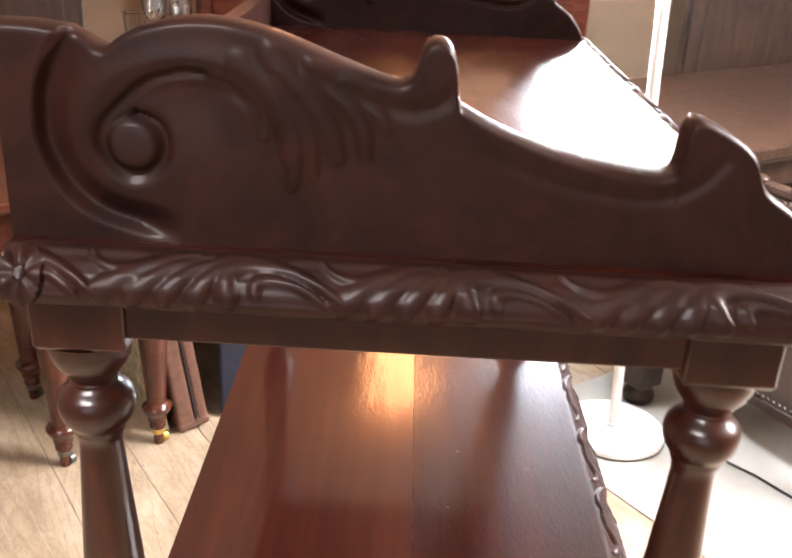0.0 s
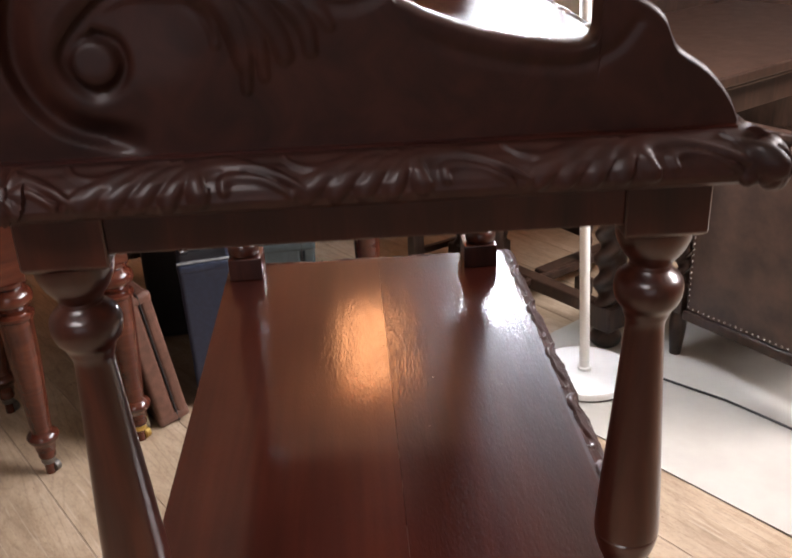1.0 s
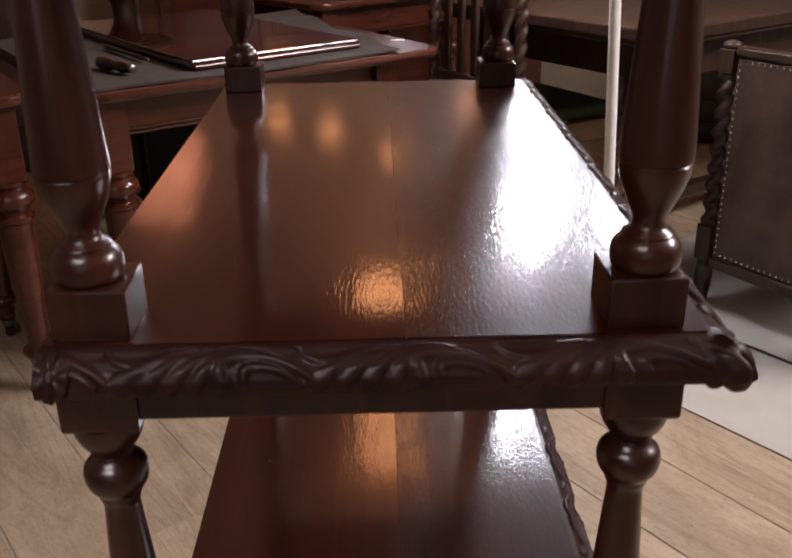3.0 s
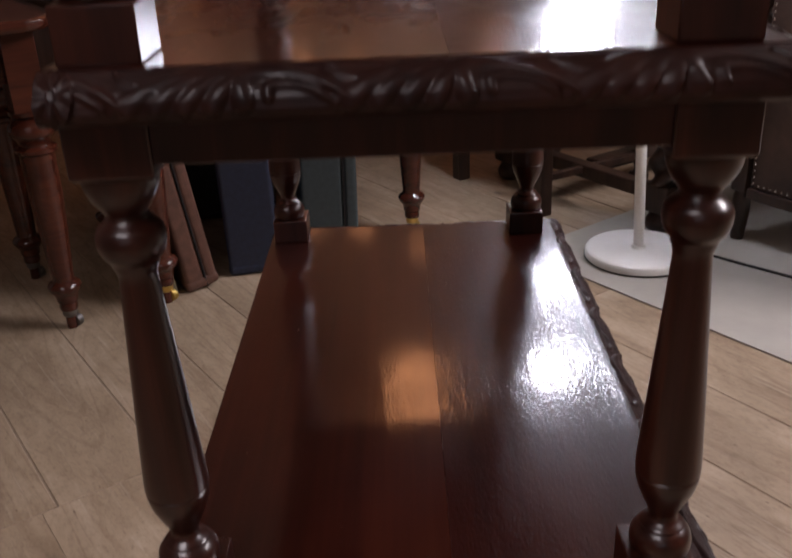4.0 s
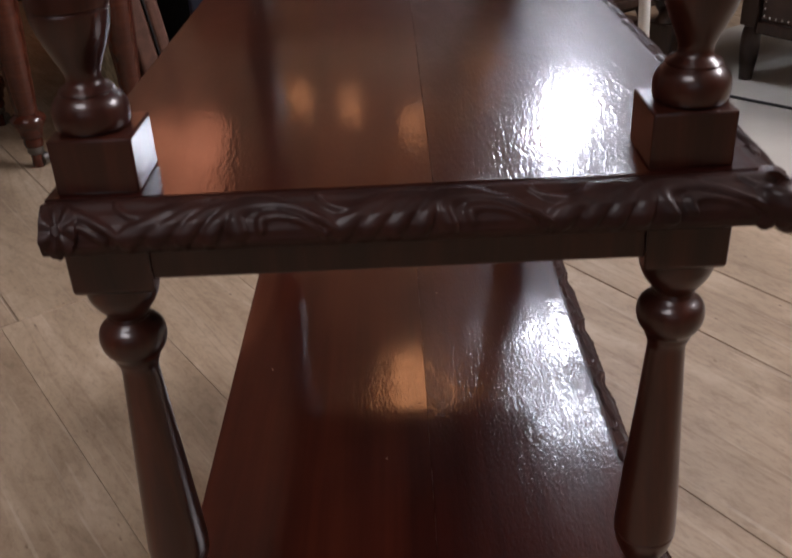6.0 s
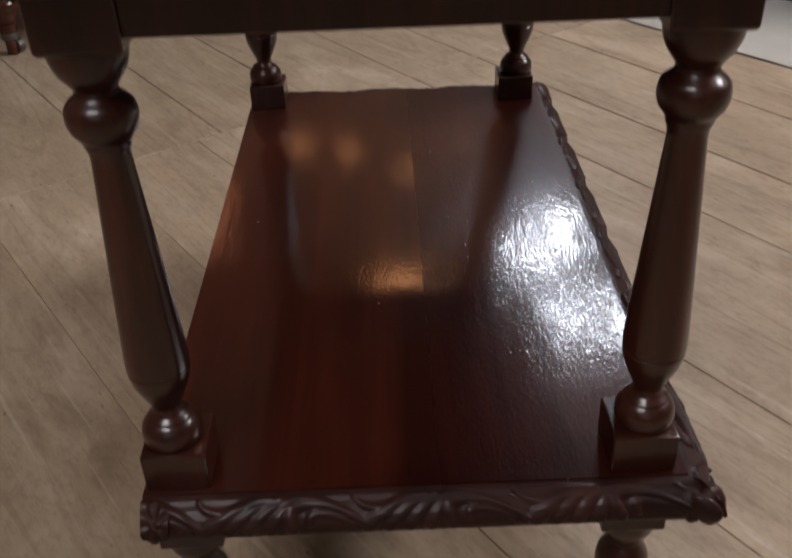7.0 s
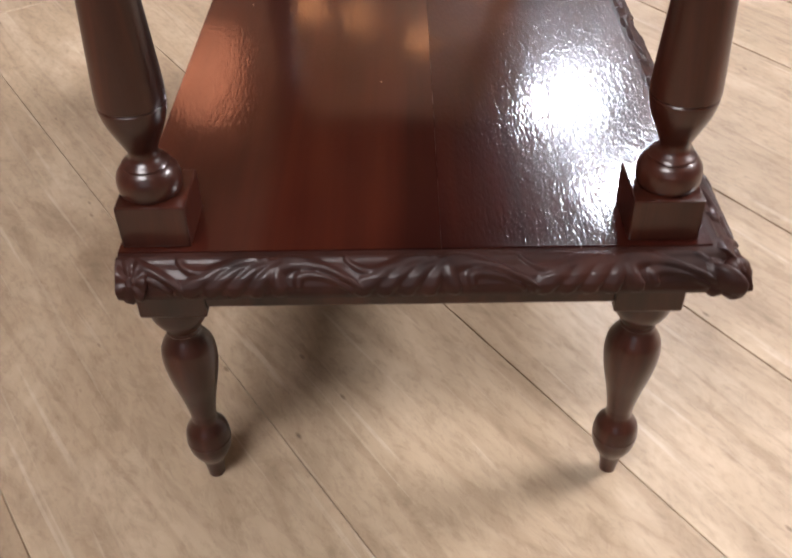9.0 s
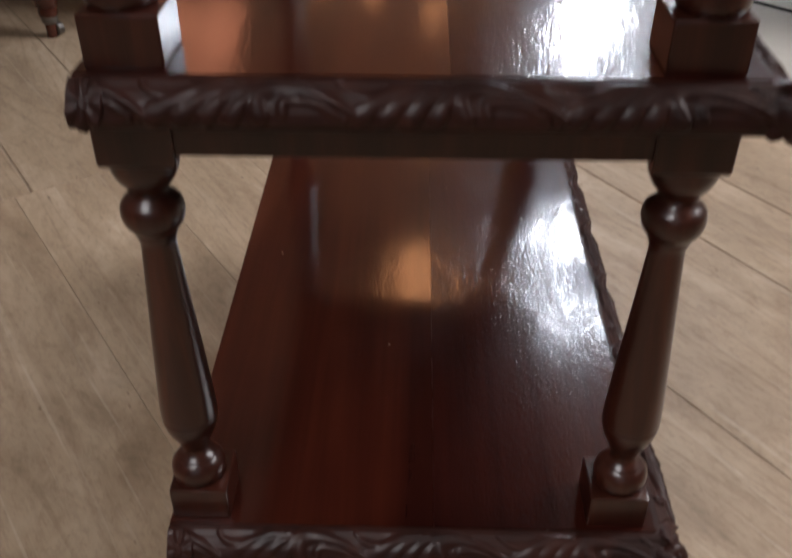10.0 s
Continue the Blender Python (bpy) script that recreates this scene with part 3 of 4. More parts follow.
def scroll_relief(x, z, top):
    """Outward height of the carved face of a gallery end."""
    def step(a, b, q):
        t = np.clip((q - a) / (b - a), 0, 1)
        return t * t * (3 - 2 * t)

    def along(rows, n=8):
        """Distance to a smooth path, and how far along it (0 to 1) the nearest place lies."""
        pts = curve_points(rows, n)
        best, where = np.full(x.shape, 9.0), np.zeros(x.shape)
        for i, (a, b) in enumerate(zip(pts, pts[1:])):
            dx, dz = b[0] - a[0], b[1] - a[1]
            t = np.clip(((x - a[0]) * dx + (z - a[1]) * dz) / (dx * dx + dz * dz + 1e-12), 0, 1)
            d = np.hypot(x - a[0] - t * dx, z - a[1] - t * dz)
            where = np.where(d < best, (i + t) / (len(pts) - 1), where)
            best = np.minimum(best, d)
        return best, where

    def leaf(rows, w0, w1, tall):
        d, f = along(rows)
        return tall * np.clip(1 - (d / (w0 + (w1 - w0) * f)) ** 2, 0, 1) ** 0.8

    h = np.zeros(x.shape)
    # hollow that runs round the outside of the volute and dies out towards the end of the board
    cx, cz = -0.088, TOP + 0.049
    rim = [(-0.1190, 0.0800), (-0.1265, 0.0730), (-0.1330, 0.0600), (-0.1350, 0.0430), (-0.1300, 0.0300), (-0.1210, 0.0215), (-0.1080, 0.0180), (-0.0900, 0.0170)]
    ang = [math.atan2(b - 0.049, a - cx) % (2 * math.pi) for a, b in rim]
    rad = [math.hypot(a - cx, b - 0.049) for a, b in rim]
    turn, far = np.arctan2(z - cz, x - cx) % (2 * math.pi), np.hypot(x - cx, z - cz)
    out = far - np.interp(turn, ang, rad)
    reach = step(ang[0] - 0.25, ang[0] + 0.1, turn) * (1 - step(ang[-1] - 0.55, ang[-1], turn))
    h -= reach * 0.0060 * step(-0.001, 0.012, out) * (1 - step(0.0125, 0.0170, out))
    # rolled ribbon, the cut beside it and the sunk ground inside
    groove, f = along([(-0.0610, TOP + 0.0480), (-0.0640, TOP + 0.0580), (-0.0740, TOP + 0.0660), (-0.0880, TOP + 0.0700), (-0.1050, TOP + 0.0660), (-0.1190, TOP + 0.0540), (-0.1255, TOP + 0.0440), (-0.1230, TOP + 0.0340), (-0.1140, TOP + 0.0270), (-0.1040, TOP + 0.0300), (-0.0990, TOP + 0.0390), (-0.1020, TOP + 0.0490), (-0.1110, TOP + 0.0530)])
    h -= 0.0026 * np.exp(-((groove / 0.0020) ** 2)) * (0.35 + 0.65 * step(0.0, 0.25, f))
    inner = np.hypot((x + 0.088) / 0.0355, (z - TOP - 0.0440) / 0.0260)
    h -= 0.0020 * (1 - step(0.80, 0.99, inner)) * step(TOP + 0.026, TOP + 0.066, z) * (1 - step(-0.085, -0.060, x))
    h += 0.0016 * np.exp(-(((inner - 1.22) / 0.17) ** 2)) * step(0.0, 0.008, top - z) * step(TOP + 0.030, TOP + 0.050, z) * (x < 0.02)
    # round eye
    eye_at = np.hypot(x + 0.1120, z - TOP - 0.0405)
    h += 0.0016 * np.clip(1 - (eye_at / 0.0098) ** 6, 0, 1) - 0.0014 * np.exp(-(((eye_at - 0.0112) / 0.0015) ** 2))
    # acanthus leaves under the ribbon
    for rows, w0, w1, tall in (
        ([(-0.0800, TOP + 0.0690), (-0.0680, TOP + 0.0635), (-0.0620, TOP + 0.0550), (-0.0605, TOP + 0.0470)], 0.0034, 0.0026, 0.0012),
        ([(-0.0700, TOP + 0.0740), (-0.0580, TOP + 0.0640), (-0.0520, TOP + 0.0500), (-0.0500, TOP + 0.0380)], 0.0069, 0.0036, 0.0016),
        ([(-0.0560, TOP + 0.0700), (-0.0500, TOP + 0.0560), (-0.0480, TOP + 0.0420), (-0.0490, TOP + 0.0270)], 0.0046, 0.0026, 0.0014),
        ([(-0.0580, TOP + 0.0780), (-0.0440, TOP + 0.0640), (-0.0350, TOP + 0.0510), (-0.0315, TOP + 0.0405)], 0.0060, 0.0043, 0.0017),
        ([(-0.0470, TOP + 0.0600), (-0.0420, TOP + 0.0480), (-0.0410, TOP + 0.0320)], 0.0039, 0.0026, 0.0011),
        ([(-0.0420, TOP + 0.0740), (-0.0300, TOP + 0.0630), (-0.0220, TOP + 0.0520), (-0.0205, TOP + 0.0420)], 0.0051, 0.0036, 0.0014),
        ([(-0.0280, TOP + 0.0690), (-0.0180, TOP + 0.0610), (-0.0120, TOP + 0.0520)], 0.0046, 0.0029, 0.0009),
    ):
        h = np.maximum(h, leaf(rows, w0, w1, tall) + np.minimum(h, 0.0006))
    # soft edge under the hook, and the long leaf that trails to the low side
    ledge, f = along([(-0.050, TOP + 0.0760), (-0.028, TOP + 0.0660), (-0.008, TOP + 0.0600), (0.006, TOP + 0.0620), (0.0125, TOP + 0.0680)])
    h -= 0.0014 * np.exp(-((ledge / 0.0026) ** 2)) * step(0.0, 0.3, f)
    trail, f = along([(0.020, TOP + 0.0480), (0.048, TOP + 0.0370), (0.074, TOP + 0.0310), (0.096, TOP + 0.0300), (0.112, TOP + 0.0360), (0.121, TOP + 0.0470)])
    h -= 0.0012 * np.exp(-((trail / 0.0028) ** 2)) * step(0.0, 0.2, f)
    # eased upper edge
    ease = np.clip(1 - (top - z) / 0.0034, 0, 1)
    return h - 0.0030 * ease**2


def gallery_board(thick=0.0165):
    xs = np.arange(-0.1645, 0.17051, 0.0009)
    ox, oz = [q[0] for q in crest], [q[1] for q in crest]
    top = np.interp(xs, ox, oz)[:, None]
    v = np.linspace(0, 1, 66)[None, :]
    z = TOP + v * (top - TOP)
    x = np.repeat(xs[:, None], v.shape[1], 1)
    h = scroll_relief(x, z, top)
    bm = bmesh.new()
    rows = []
    for i in range(len(xs)):
        row = [bm.verts.new((x[i, j], -h[i, j], z[i, j])) for j in range(v.shape[1])]
        row.append(bm.verts.new((xs[i], thick - 0.002, top[i, 0])))
        row.append(bm.verts.new((xs[i], thick, top[i, 0] - 0.002)))
        row.append(bm.verts.new((xs[i], thick, TOP)))
        rows.append(row)
    for a, b in zip(rows, rows[1:]):
        for j in range(len(a)):
            k = (j + 1) % len(a)
            bm.faces.new((a[j], b[j], b[k], a[k]))
    bm.faces.new(rows[0])
    bm.faces.new(rows[-1][::-1])
    bmesh.ops.recalc_face_normals(bm, faces=bm.faces)
    return bm


end_panel = part("gallery_end", gallery_board(), MAHOGANY_CARVED, whatnot)
end_panel.matrix_basis = pose(0, 0.0, 0)
share("gallery_end", end_panel, whatnot, pose(0, DEEP - 0.018, 0))
back_board = part("gallery_back", box(0.014, DEEP - 0.036, 0.030, 0.0015, (-HALF + 0.005, DEEP / 2, TOP)), MAHOGANY_CARVED, whatnot)

# ---------------------------------------------------------------- room
def wall(name, x0, y0, x1, y1, material, label, thick=0.12, high=2.78):
    d = Vector((x1 - x0, y1 - y0))
    o = link(name, box(d.length, thick, high, 0.0), material, None, False)
    o.matrix_world = pose((x0 + x1) / 2, (y0 + y1) / 2, 0, 0, 0, math.degrees(math.atan2(d.y, d.x)))
    return tagged(o, label, "wall", kind="structure")


wall("wall_north", -3.2, 4.36, 3.2, 4.36, PLASTER, "plain warm cream plaster shop wall")
wall("wall_east", 3.26, -3.0, 3.26, 4.3, DARK_WALL, "unseen shop wall, kept dark brown to dim reflections")
wall("wall_west", -3.26, -3.0, -3.26, 4.3, DARK_WALL, "unseen shop wall, kept dark brown to dim reflections")
wall("wall_south", -3.2, -3.06, 3.2, -3.06, DARK_WALL, "unseen shop wall, kept dark brown to dim reflections")
# frame added round the rear fill light, out of view
fill_frame = empty("window_1", pose(-0.4, -2.99, 0.85), "unseen white frame with a centre bar, added round the fill light", "window", kind="structure")
for sx, x in ((0.06, -0.93), (0.06, 0.93), (0.04, 0.0)):
    part("window_frame", box(sx, 0.05, 1.5, 0.004, (x, 0, 0)), WHITE_METAL, fill_frame)
for z in (-0.05, 1.5):
    part("window_frame", box(1.92, 0.05, 0.05, 0.004, (0, 0, z)), WHITE_METAL, fill_frame)
ceil = link("ceiling", box(6.8, 7.6, 0.1, 0, (0, 0.65, 2.78)), CEILING_WARM, None, False)
tagged(ceil, "unseen shop ceiling, its warm light put into the colour", "ceiling", kind="structure")
# bodies of the two overhead lamps, out of view; the left one is added
for x, y, s in ((2.55, 0.85, 1.2), (-0.75, -1.1, 1.1)):
    o = link("ceiling_light", box(s + 0.06, s + 0.06, 0.02, 0.004, (x, y, 2.755)), WHITE_METAL)
    tagged(o, "unseen flat square white ceiling light panel", "ceiling light", "ceiling lights")

# floor of wide oak planks laid on the skew
floor = link("floor", box(6.4, 7.3, 0.05, 0, (0, 0.65, -0.0520)), JOINT, None, False)
tagged(floor, "pale washed oak plank floor with dark joints", "floor", kind="structure")
U, N = Vector((0.572, -0.820)), Vector((0.820, 0.572))
FIELD = -1.015   # all boards of the two laying fields meet on this line
near_lines = [-0.244 - 0.195 * k for k in range(17, 0, -1)] + [-0.244, -0.052, 0.140, 0.310, 0.472, 0.752, 0.917, 1.118] + [1.118 + 0.205 * k for k in range(1, 18)]
far_lines = [0.170 - 0.195 * k for k in range(20, 0, -1)] + [0.170, 0.355, 0.540, 0.752, 0.917, 1.118] + [1.118 + 0.205 * k for k in range(1, 18)]
rng = random.Random(4)
TURN = math.degrees(math.atan2(U.y, U.x))
rows = [(c0, c1, [FIELD, 1.25 + rng.uniform(-0.3, 0.5), 3.4, 5.6]) for c0, c1 in zip(near_lines, near_lines[1:])]
rows += [(c0, c1, [-5.6, -3.2 + rng.uniform(-0.5, 0.5), FIELD]) for c0, c1 in zip(far_lines, far_lines[1:])]
for c0, c1, cuts in rows:
    for u0, u1 in zip(cuts, cuts[1:]):
        mid = U * ((u0 + u1) / 2) + N * ((c0 + c1) / 2)
        m = pose(mid.x, mid.y, -0.012 - rng.uniform(0, 0.0004), 0, 0, TURN)
        tight = u0 >= FIELD and c0 < 0.6
        gap = 0.0005 if tight else 0.0030
        bm = box(u1 - u0 - 0.0028, c1 - c0 - gap, 0.012, 0.0007 if tight else 0.0014, (0, 0, 0), 1)
        # boards end at the walls
        bm.transform(m)
        for co, no in (((-3.2, 0, 0), (-1, 0, 0)), ((3.2, 0, 0), (1, 0, 0)), ((0, -3.0, 0), (0, -1, 0)), ((0, 4.3, 0), (0, 1, 0))):
            cut = bmesh.ops.bisect_plane(bm, geom=list(bm.verts) + list(bm.edges) + list(bm.faces), plane_co=co, plane_no=no, clear_outer=True)
            rim = [e for e in cut["geom_cut"] if isinstance(e, bmesh.types.BMEdge)]
            if rim:
                bmesh.ops.holes_fill(bm, edges=rim)
        if len(bm.faces) < 4:
            bm.free()
            continue
        bm.transform(m.inverted())
        o = link("plank", bm, FLOOR_WOOD, None, False)
        o.parent = floor
        o.matrix_basis = m

# pale board that lies on the planks
o = link("cream_board", box(1.9, 1.3, 0.004, 0.001), CREAM_MAT)
mid = Vector((0.6, -0.8)) * (-1.28 + 0.95) + Vector((0.8, 0.6)) * (1.335 + 0.65)
o.matrix_world = pose(mid.x, mid.y, 0.0002, 0, 0, math.degrees(math.atan2(-0.8, 0.6)))
tagged(o, "thin cream floor board laid on the planks", "floor mat")

# ---------------------------------------------------------------- floor lamp
LEAN = 2.6   # the pole tips a little towards the tables
lamp = empty("floor_lamp", pose(0.600, 1.758, 0.0042), "white enamel floor lamp with three glowing globes", "lamp")
part("base", lathe([(0, 0.134), (0.003, 0.137), (0.018, 0.137), (0.023, 0.134), (0.025, 0.128), (0.026, 0.02)], 64), WHITE_METAL, lamp)
part("foot_ring", lathe([(-0.001, 0.132), (0.003, 0.139), (0.005, 0.139), (0.006, 0.134)], 64), RUBBER, lamp, True, "black rubber ring under the base")
pole = part("pole", lathe([(0.024, 0.019), (0.034, 0.019), (0.036, 0.0135), (1.66, 0.0135), (1.662, 0.010)], 24), WHITE_METAL, lamp)
pole.matrix_basis = pose(0, 0, 0, 0, -LEAN, 0)
for dx, dy, z in ((-0.160, 0.11, 1.20), (-0.190, 0.12, 1.49), (0.060, 0.04, 1.42)):
    px = -math.tan(radians(LEAN)) * (z + 0.05)
    side = tube([(px, 0, z + 0.05), ((px + dx) / 2, dy * 0.5, z + 0.055), (dx, dy, z + 0.05)], 0.007)
    part("arm", side, WHITE_METAL, lamp)
    g = lathe([(0.064 * -math.cos(a), max(0.001, 0.064 * math.sin(a))) for a in [math.pi * k / 16 for k in range(17)]], 28)
    ob = part("globe", g, LED, lamp, True, "glowing white glass globe")
    ob.matrix_basis = pose(dx, dy, z)
    cap = part("socket", lathe([(0.046, 0.02), (0.052, 0.026), (0.066, 0.022), (0.072, 0.01)], 20), WHITE_METAL, lamp)
    cap.matrix_basis = pose(dx, dy, z)
cable = link("power_cable", tube([(0.730, 1.79, 0.008), (0.757, 1.765, 0.008), (0.786, 1.736, 0.008), (0.84, 1.68, 0.008), (0.932, 1.589, 0.008), (1.02, 1.47, 0.008), (1.10, 1.36, 0.008), (1.2, 1.28, 0.008), (1.34, 1.23, 0.008)], 0.0035), RUBBER)
tagged(cable, "thin black power cable of the lamp across the floor", "cable")
drum = empty("drum_lamp", pose(0.03, 3.5, 2.41), "hanging drum lamp with a glowing orange shade", "lamp")
part("shade", lathe([(0.0, 0.13), (0.005, 0.14), (0.30, 0.14), (0.305, 0.13)], 36), WARM, drum, True, "glowing orange drum shade")
part("cord", lathe([(0.304, 0.006), (2.78 - 2.41, 0.003)], 8), RUBBER, drum)
for (x, y, z, r) in ((-0.42, 3.5, 1.62, 0.055), (-0.20, 3.5, 1.66, 0.055), (0.08, 3.5, 1.77, 0.06), (0.40, 3.5, 1.56, 0.055)):
    pend = empty("pendant_lamp", pose(x, y, z), "small warm glowing hanging bulb", "lamp", "hanging bulbs")
    part("bulb", lathe([(r * -math.cos(a), max(0.001, r * math.sin(a))) for a in [math.pi * k / 12 for k in range(13)]], 20), WARM_DIM, pend)
    part("cord", lathe([(r * 0.98, 0.006), (2.78 - z, 0.003)], 8), RUBBER, pend)

shaded = empty("shaded_lamp", pose(-0.86, 3.05, 0), "tall standing lamp with a lit pink fabric shade", "lamp")
part("base", lathe([(0, 0.13), (0.012, 0.13), (0.03, 0.05), (0.04, 0.016)], 32), OAK_DARK, shaded)
part("stem", lathe([(0.04, 0.014), (1.60, 0.012)], 16), OAK_DARK, shaded)
part("shade", lathe([(1.58, 0.19), (1.60, 0.192), (1.86, 0.12), (1.87, 0.115)], 36), SHADE, shaded, True, "lit pink shade")

# ---------------------------------------------------------------- writing table with turned legs and castors
A_DEG = 33.2
TABLE_LEG = smooth_profile([(0.0, 0.012), (0.045, 0.013), (0.047, 0.019), (0.056, 0.021), (0.065, 0.019), (0.085, 0.021), (0.100, 0.029), (0.108, 0.031), (0.116, 0.027), (0.122, 0.020), (0.15, 0.021), (0.30, 0.029), (0.40, 0.031), (0.405, 0.036), (0.412, 0.036), (0.418, 0.027), (0.428, 0.030), (0.445, 0.040), (0.462, 0.038), (0.474, 0.027), (0.482, 0.034), (0.49, 0.034)], 0.004)


def turned_table(name, m, length, deep, high, label, over=0.0, castor=None, stout=1.22, ah=0.105, back=0.0):
    t = empty(name, m, label, "table")
    bm = bmesh.new()
    r = 0.06
    pts = []
    for cx, cy, a0 in ((length + over - r, r, -90), (length + over - r, deep + back - r, 0), (r, deep + back - r, 90), (r, r, 180)):
        for k in range(7):
            a = radians(a0 + 15 * k)
            pts.append((cx + r * math.cos(a), cy + r * math.sin(a)))
    sec = [(0.006, -0.024), (0.001, -0.018), (0.0, -0.012), (0.002, -0.004), (0.007, 0.0)]
    cx, cy = length / 2, deep / 2
    rings = []
    for inset, z in sec:
        rings.append([bm.verts.new((cx + (x - cx) * (1 - 2 * inset / length), cy + (y - cy) * (1 - 2 * inset / deep), high + z)) for x, y in pts])
    for p, q in zip(rings, rings[1:]):
        for j in range(len(pts)):
            bm.faces.new((p[j], p[(j + 1) % len(pts)], q[(j + 1) % len(pts)], q[j]))
    bm.faces.new(rings[0][::-1])
    bm.faces.new(rings[-1])
    part("tabletop", bm, TABLE_WOOD, t)
    inset, b = 0.075, 0.068
    for (x0, y0, sx, sy) in ((length / 2, inset, length - 2 * inset - b, 0.02), (length / 2, deep - inset, length - 2 * inset - b, 0.02), (inset, deep / 2, 0.02, deep - 2 * inset - b), (length - inset, deep / 2, 0.02, deep - 2 * inset - b)):
        part("apron", box(sx, sy, ah, 0.001, (x0, y0, high - 0.024 - ah)), TABLE_WOOD, t)
    bead = box(length - 2 * inset - b, 0.008, 0.006, 0.002, (length / 2, inset - 0.013, high - 0.024 - ah))
    box(length - 2 * inset - b, 0.008, 0.005, 0.002, (length / 2, inset - 0.013, high - 0.024 - ah + 0.010), 2, bm=bead)
    part("bead", bead, TABLE_WOOD, t)
    top_h = high - 0.024
    for x, y in ((inset, inset), (length - inset, inset), (inset, deep - inset), (length - inset, deep - inset)):
        lg = part("leg", lathe([(h * (top_h - 0.165) / 0.49 if h > 0.15 else h, rr * (stout if h > 0.066 else 1.0)) for h, rr in TABLE_LEG], 28), TABLE_WOOD, t)
        lg.matrix_basis = pose(x, y, 0.0)
        box_part = part("leg_block", box(b, b, 0.166, 0.002, (0, 0, top_h - 0.166)), TABLE_WOOD, t)
        box_part.matrix_basis = pose(x, y, 0)
        cup = part("castor_cup", lathe([(0.030, 0.014), (0.034, 0.017), (0.062, 0.018), (0.066, 0.016)], 20), castor or BRASS, lg)
        wh = part("castor_wheel", lathe([(-0.008, 0.010), (-0.007, 0.0145), (0.007, 0.0145), (0.008, 0.010)], 20), castor or BRASS, lg)
        wh.matrix_basis = pose(0.012, 0, 0.0150, 0, 90, 30)
    return t


turned_table("writing_table", pose(-0.612, 1.496, 0, 0, 0, A_DEG), 0.878, 0.56, 0.688, "reddish mahogany writing table on turned castor legs", 0.087, ah=0.088, back=0.40)
turned_table("side_table", pose(-1.403, 0.990, 0, 0, 0, A_DEG), 0.86, 0.5, 0.705, "reddish mahogany side table with turned legs on castors", 0.0, IRON)

turned_table("tea_table", pose(-0.178, 2.83, 0, 0, 0, 42), 0.8, 0.55, 0.705, "dark red mahogany table with turned legs")

TM = pose(-0.612, 1.496, 0.6885, 0, 0, A_DEG)


def on_table(x, y, z=0.0, r=0.0):
    return TM @ pose(x, y, z, 0, 0, r)


def soft_mat(length, deep, thick=0.004):
    """Limp leather lying flat, its far end rucked up in folds."""
    bm = bmesh.new()
    nx, ny = 56, 30
    sheets = []
    for drop in (0.0, thick):
        rows = []
        for i in range(nx + 1):
            u = i / nx
            row = []
            for j in range(ny + 1):
                v = j / ny
                x = (u - 0.5) * length + 0.2 * (v - 0.5) * deep * u + 0.012 * math.sin(7 * v + 1) * u**6
                y = (v - 0.5) * deep + 0.008 * math.sin(9 * u) * (1 - v) ** 4 - 0.006 * math.sin(14 * u + 2) * v**5
                ruck = 0.011 * max(0.0, (u - 0.86) / 0.14) * (0.5 + 0.5 * math.sin(16 * v + 3 * u)) + 0.0012 * (1 + math.sin(11 * u + 5 * v))
                row.append(bm.verts.new((x, y, thick + ruck - drop if drop == 0 else max(0.0, ruck - 0.001))))
            rows.append(row)
        sheets.append(rows)
    top, low = sheets
    for i in range(nx):
        for j in range(ny):
            bm.faces.new((top[i][j], top[i + 1][j], top[i + 1][j + 1], top[i][j + 1]))
            bm.faces.new((low[i][j + 1], low[i + 1][j + 1], low[i + 1][j], low[i][j]))
    for i in range(nx):
        bm.faces.new((low[i][0], low[i + 1][0], top[i + 1][0], top[i][0]))
        bm.faces.new((top[i][ny], top[i + 1][ny], low[i + 1][ny], low[i][ny]))
    for j in range(ny):
        bm.faces.new((top[0][j], top[0][j + 1], low[0][j + 1], low[0][j]))
        bm.faces.new((low[nx][j], low[nx][j + 1], top[nx][j + 1], top[nx][j]))
    bmesh.ops.recalc_face_normals(bm, faces=bm.faces)
    return bm


cloth = link("leather_mat", soft_mat(0.89, 0.88), FELT)
cloth.matrix_world = on_table(0.455, 0.447)
tagged(cloth, "grey-brown soft leather mat on the table", "mat")
tray = empty("wooden_panel", on_table(0.502, 0.515, 0.0070, 3), "polished dark red wooden panel lying on the mat", "board")
part("panel", box(0.475, 0.84, 0.022, 0.004), PANEL_WOOD, tray)
part("edge_strip", box(0.469, 0.010, 0.010, 0.003, (0, -0.4245, 0.001)), TABLE_WOOD, tray)
for nm, x, y, r, l, rad, lab in (("tool_handle", 0.140, 0.185, -77, 0.13, 0.015, "short turned brown wooden tool handle on the mat"), ("letter_knife", 0.236, 0.39, -87, 0.26, 0.0065, "slim dark wooden rod with a metal tip on the mat")):
    h = empty(nm, on_table(x, y, 0.0065 + rad, r), lab, "tool")
    g = part("grip", lathe(smooth_profile([(0, rad * 0.5), (0.006, rad * 0.95), (l * 0.3, rad), (l * 0.55, rad * 0.7), (l * 0.8, rad * 0.92), (l, rad * 0.6)], 0.003), 20), OAK_DARK, h)
    g.matrix_basis = pose(-l / 2, 0, 0, 0, 90, 0)
    e = part("ferrule", lathe([(0, rad * 0.6), (0.012, rad * 0.66), (0.014, rad * 0.4)], 18), IRON, h)
    e.matrix_basis = pose(l / 2, 0, 0, 0, 90, 0)
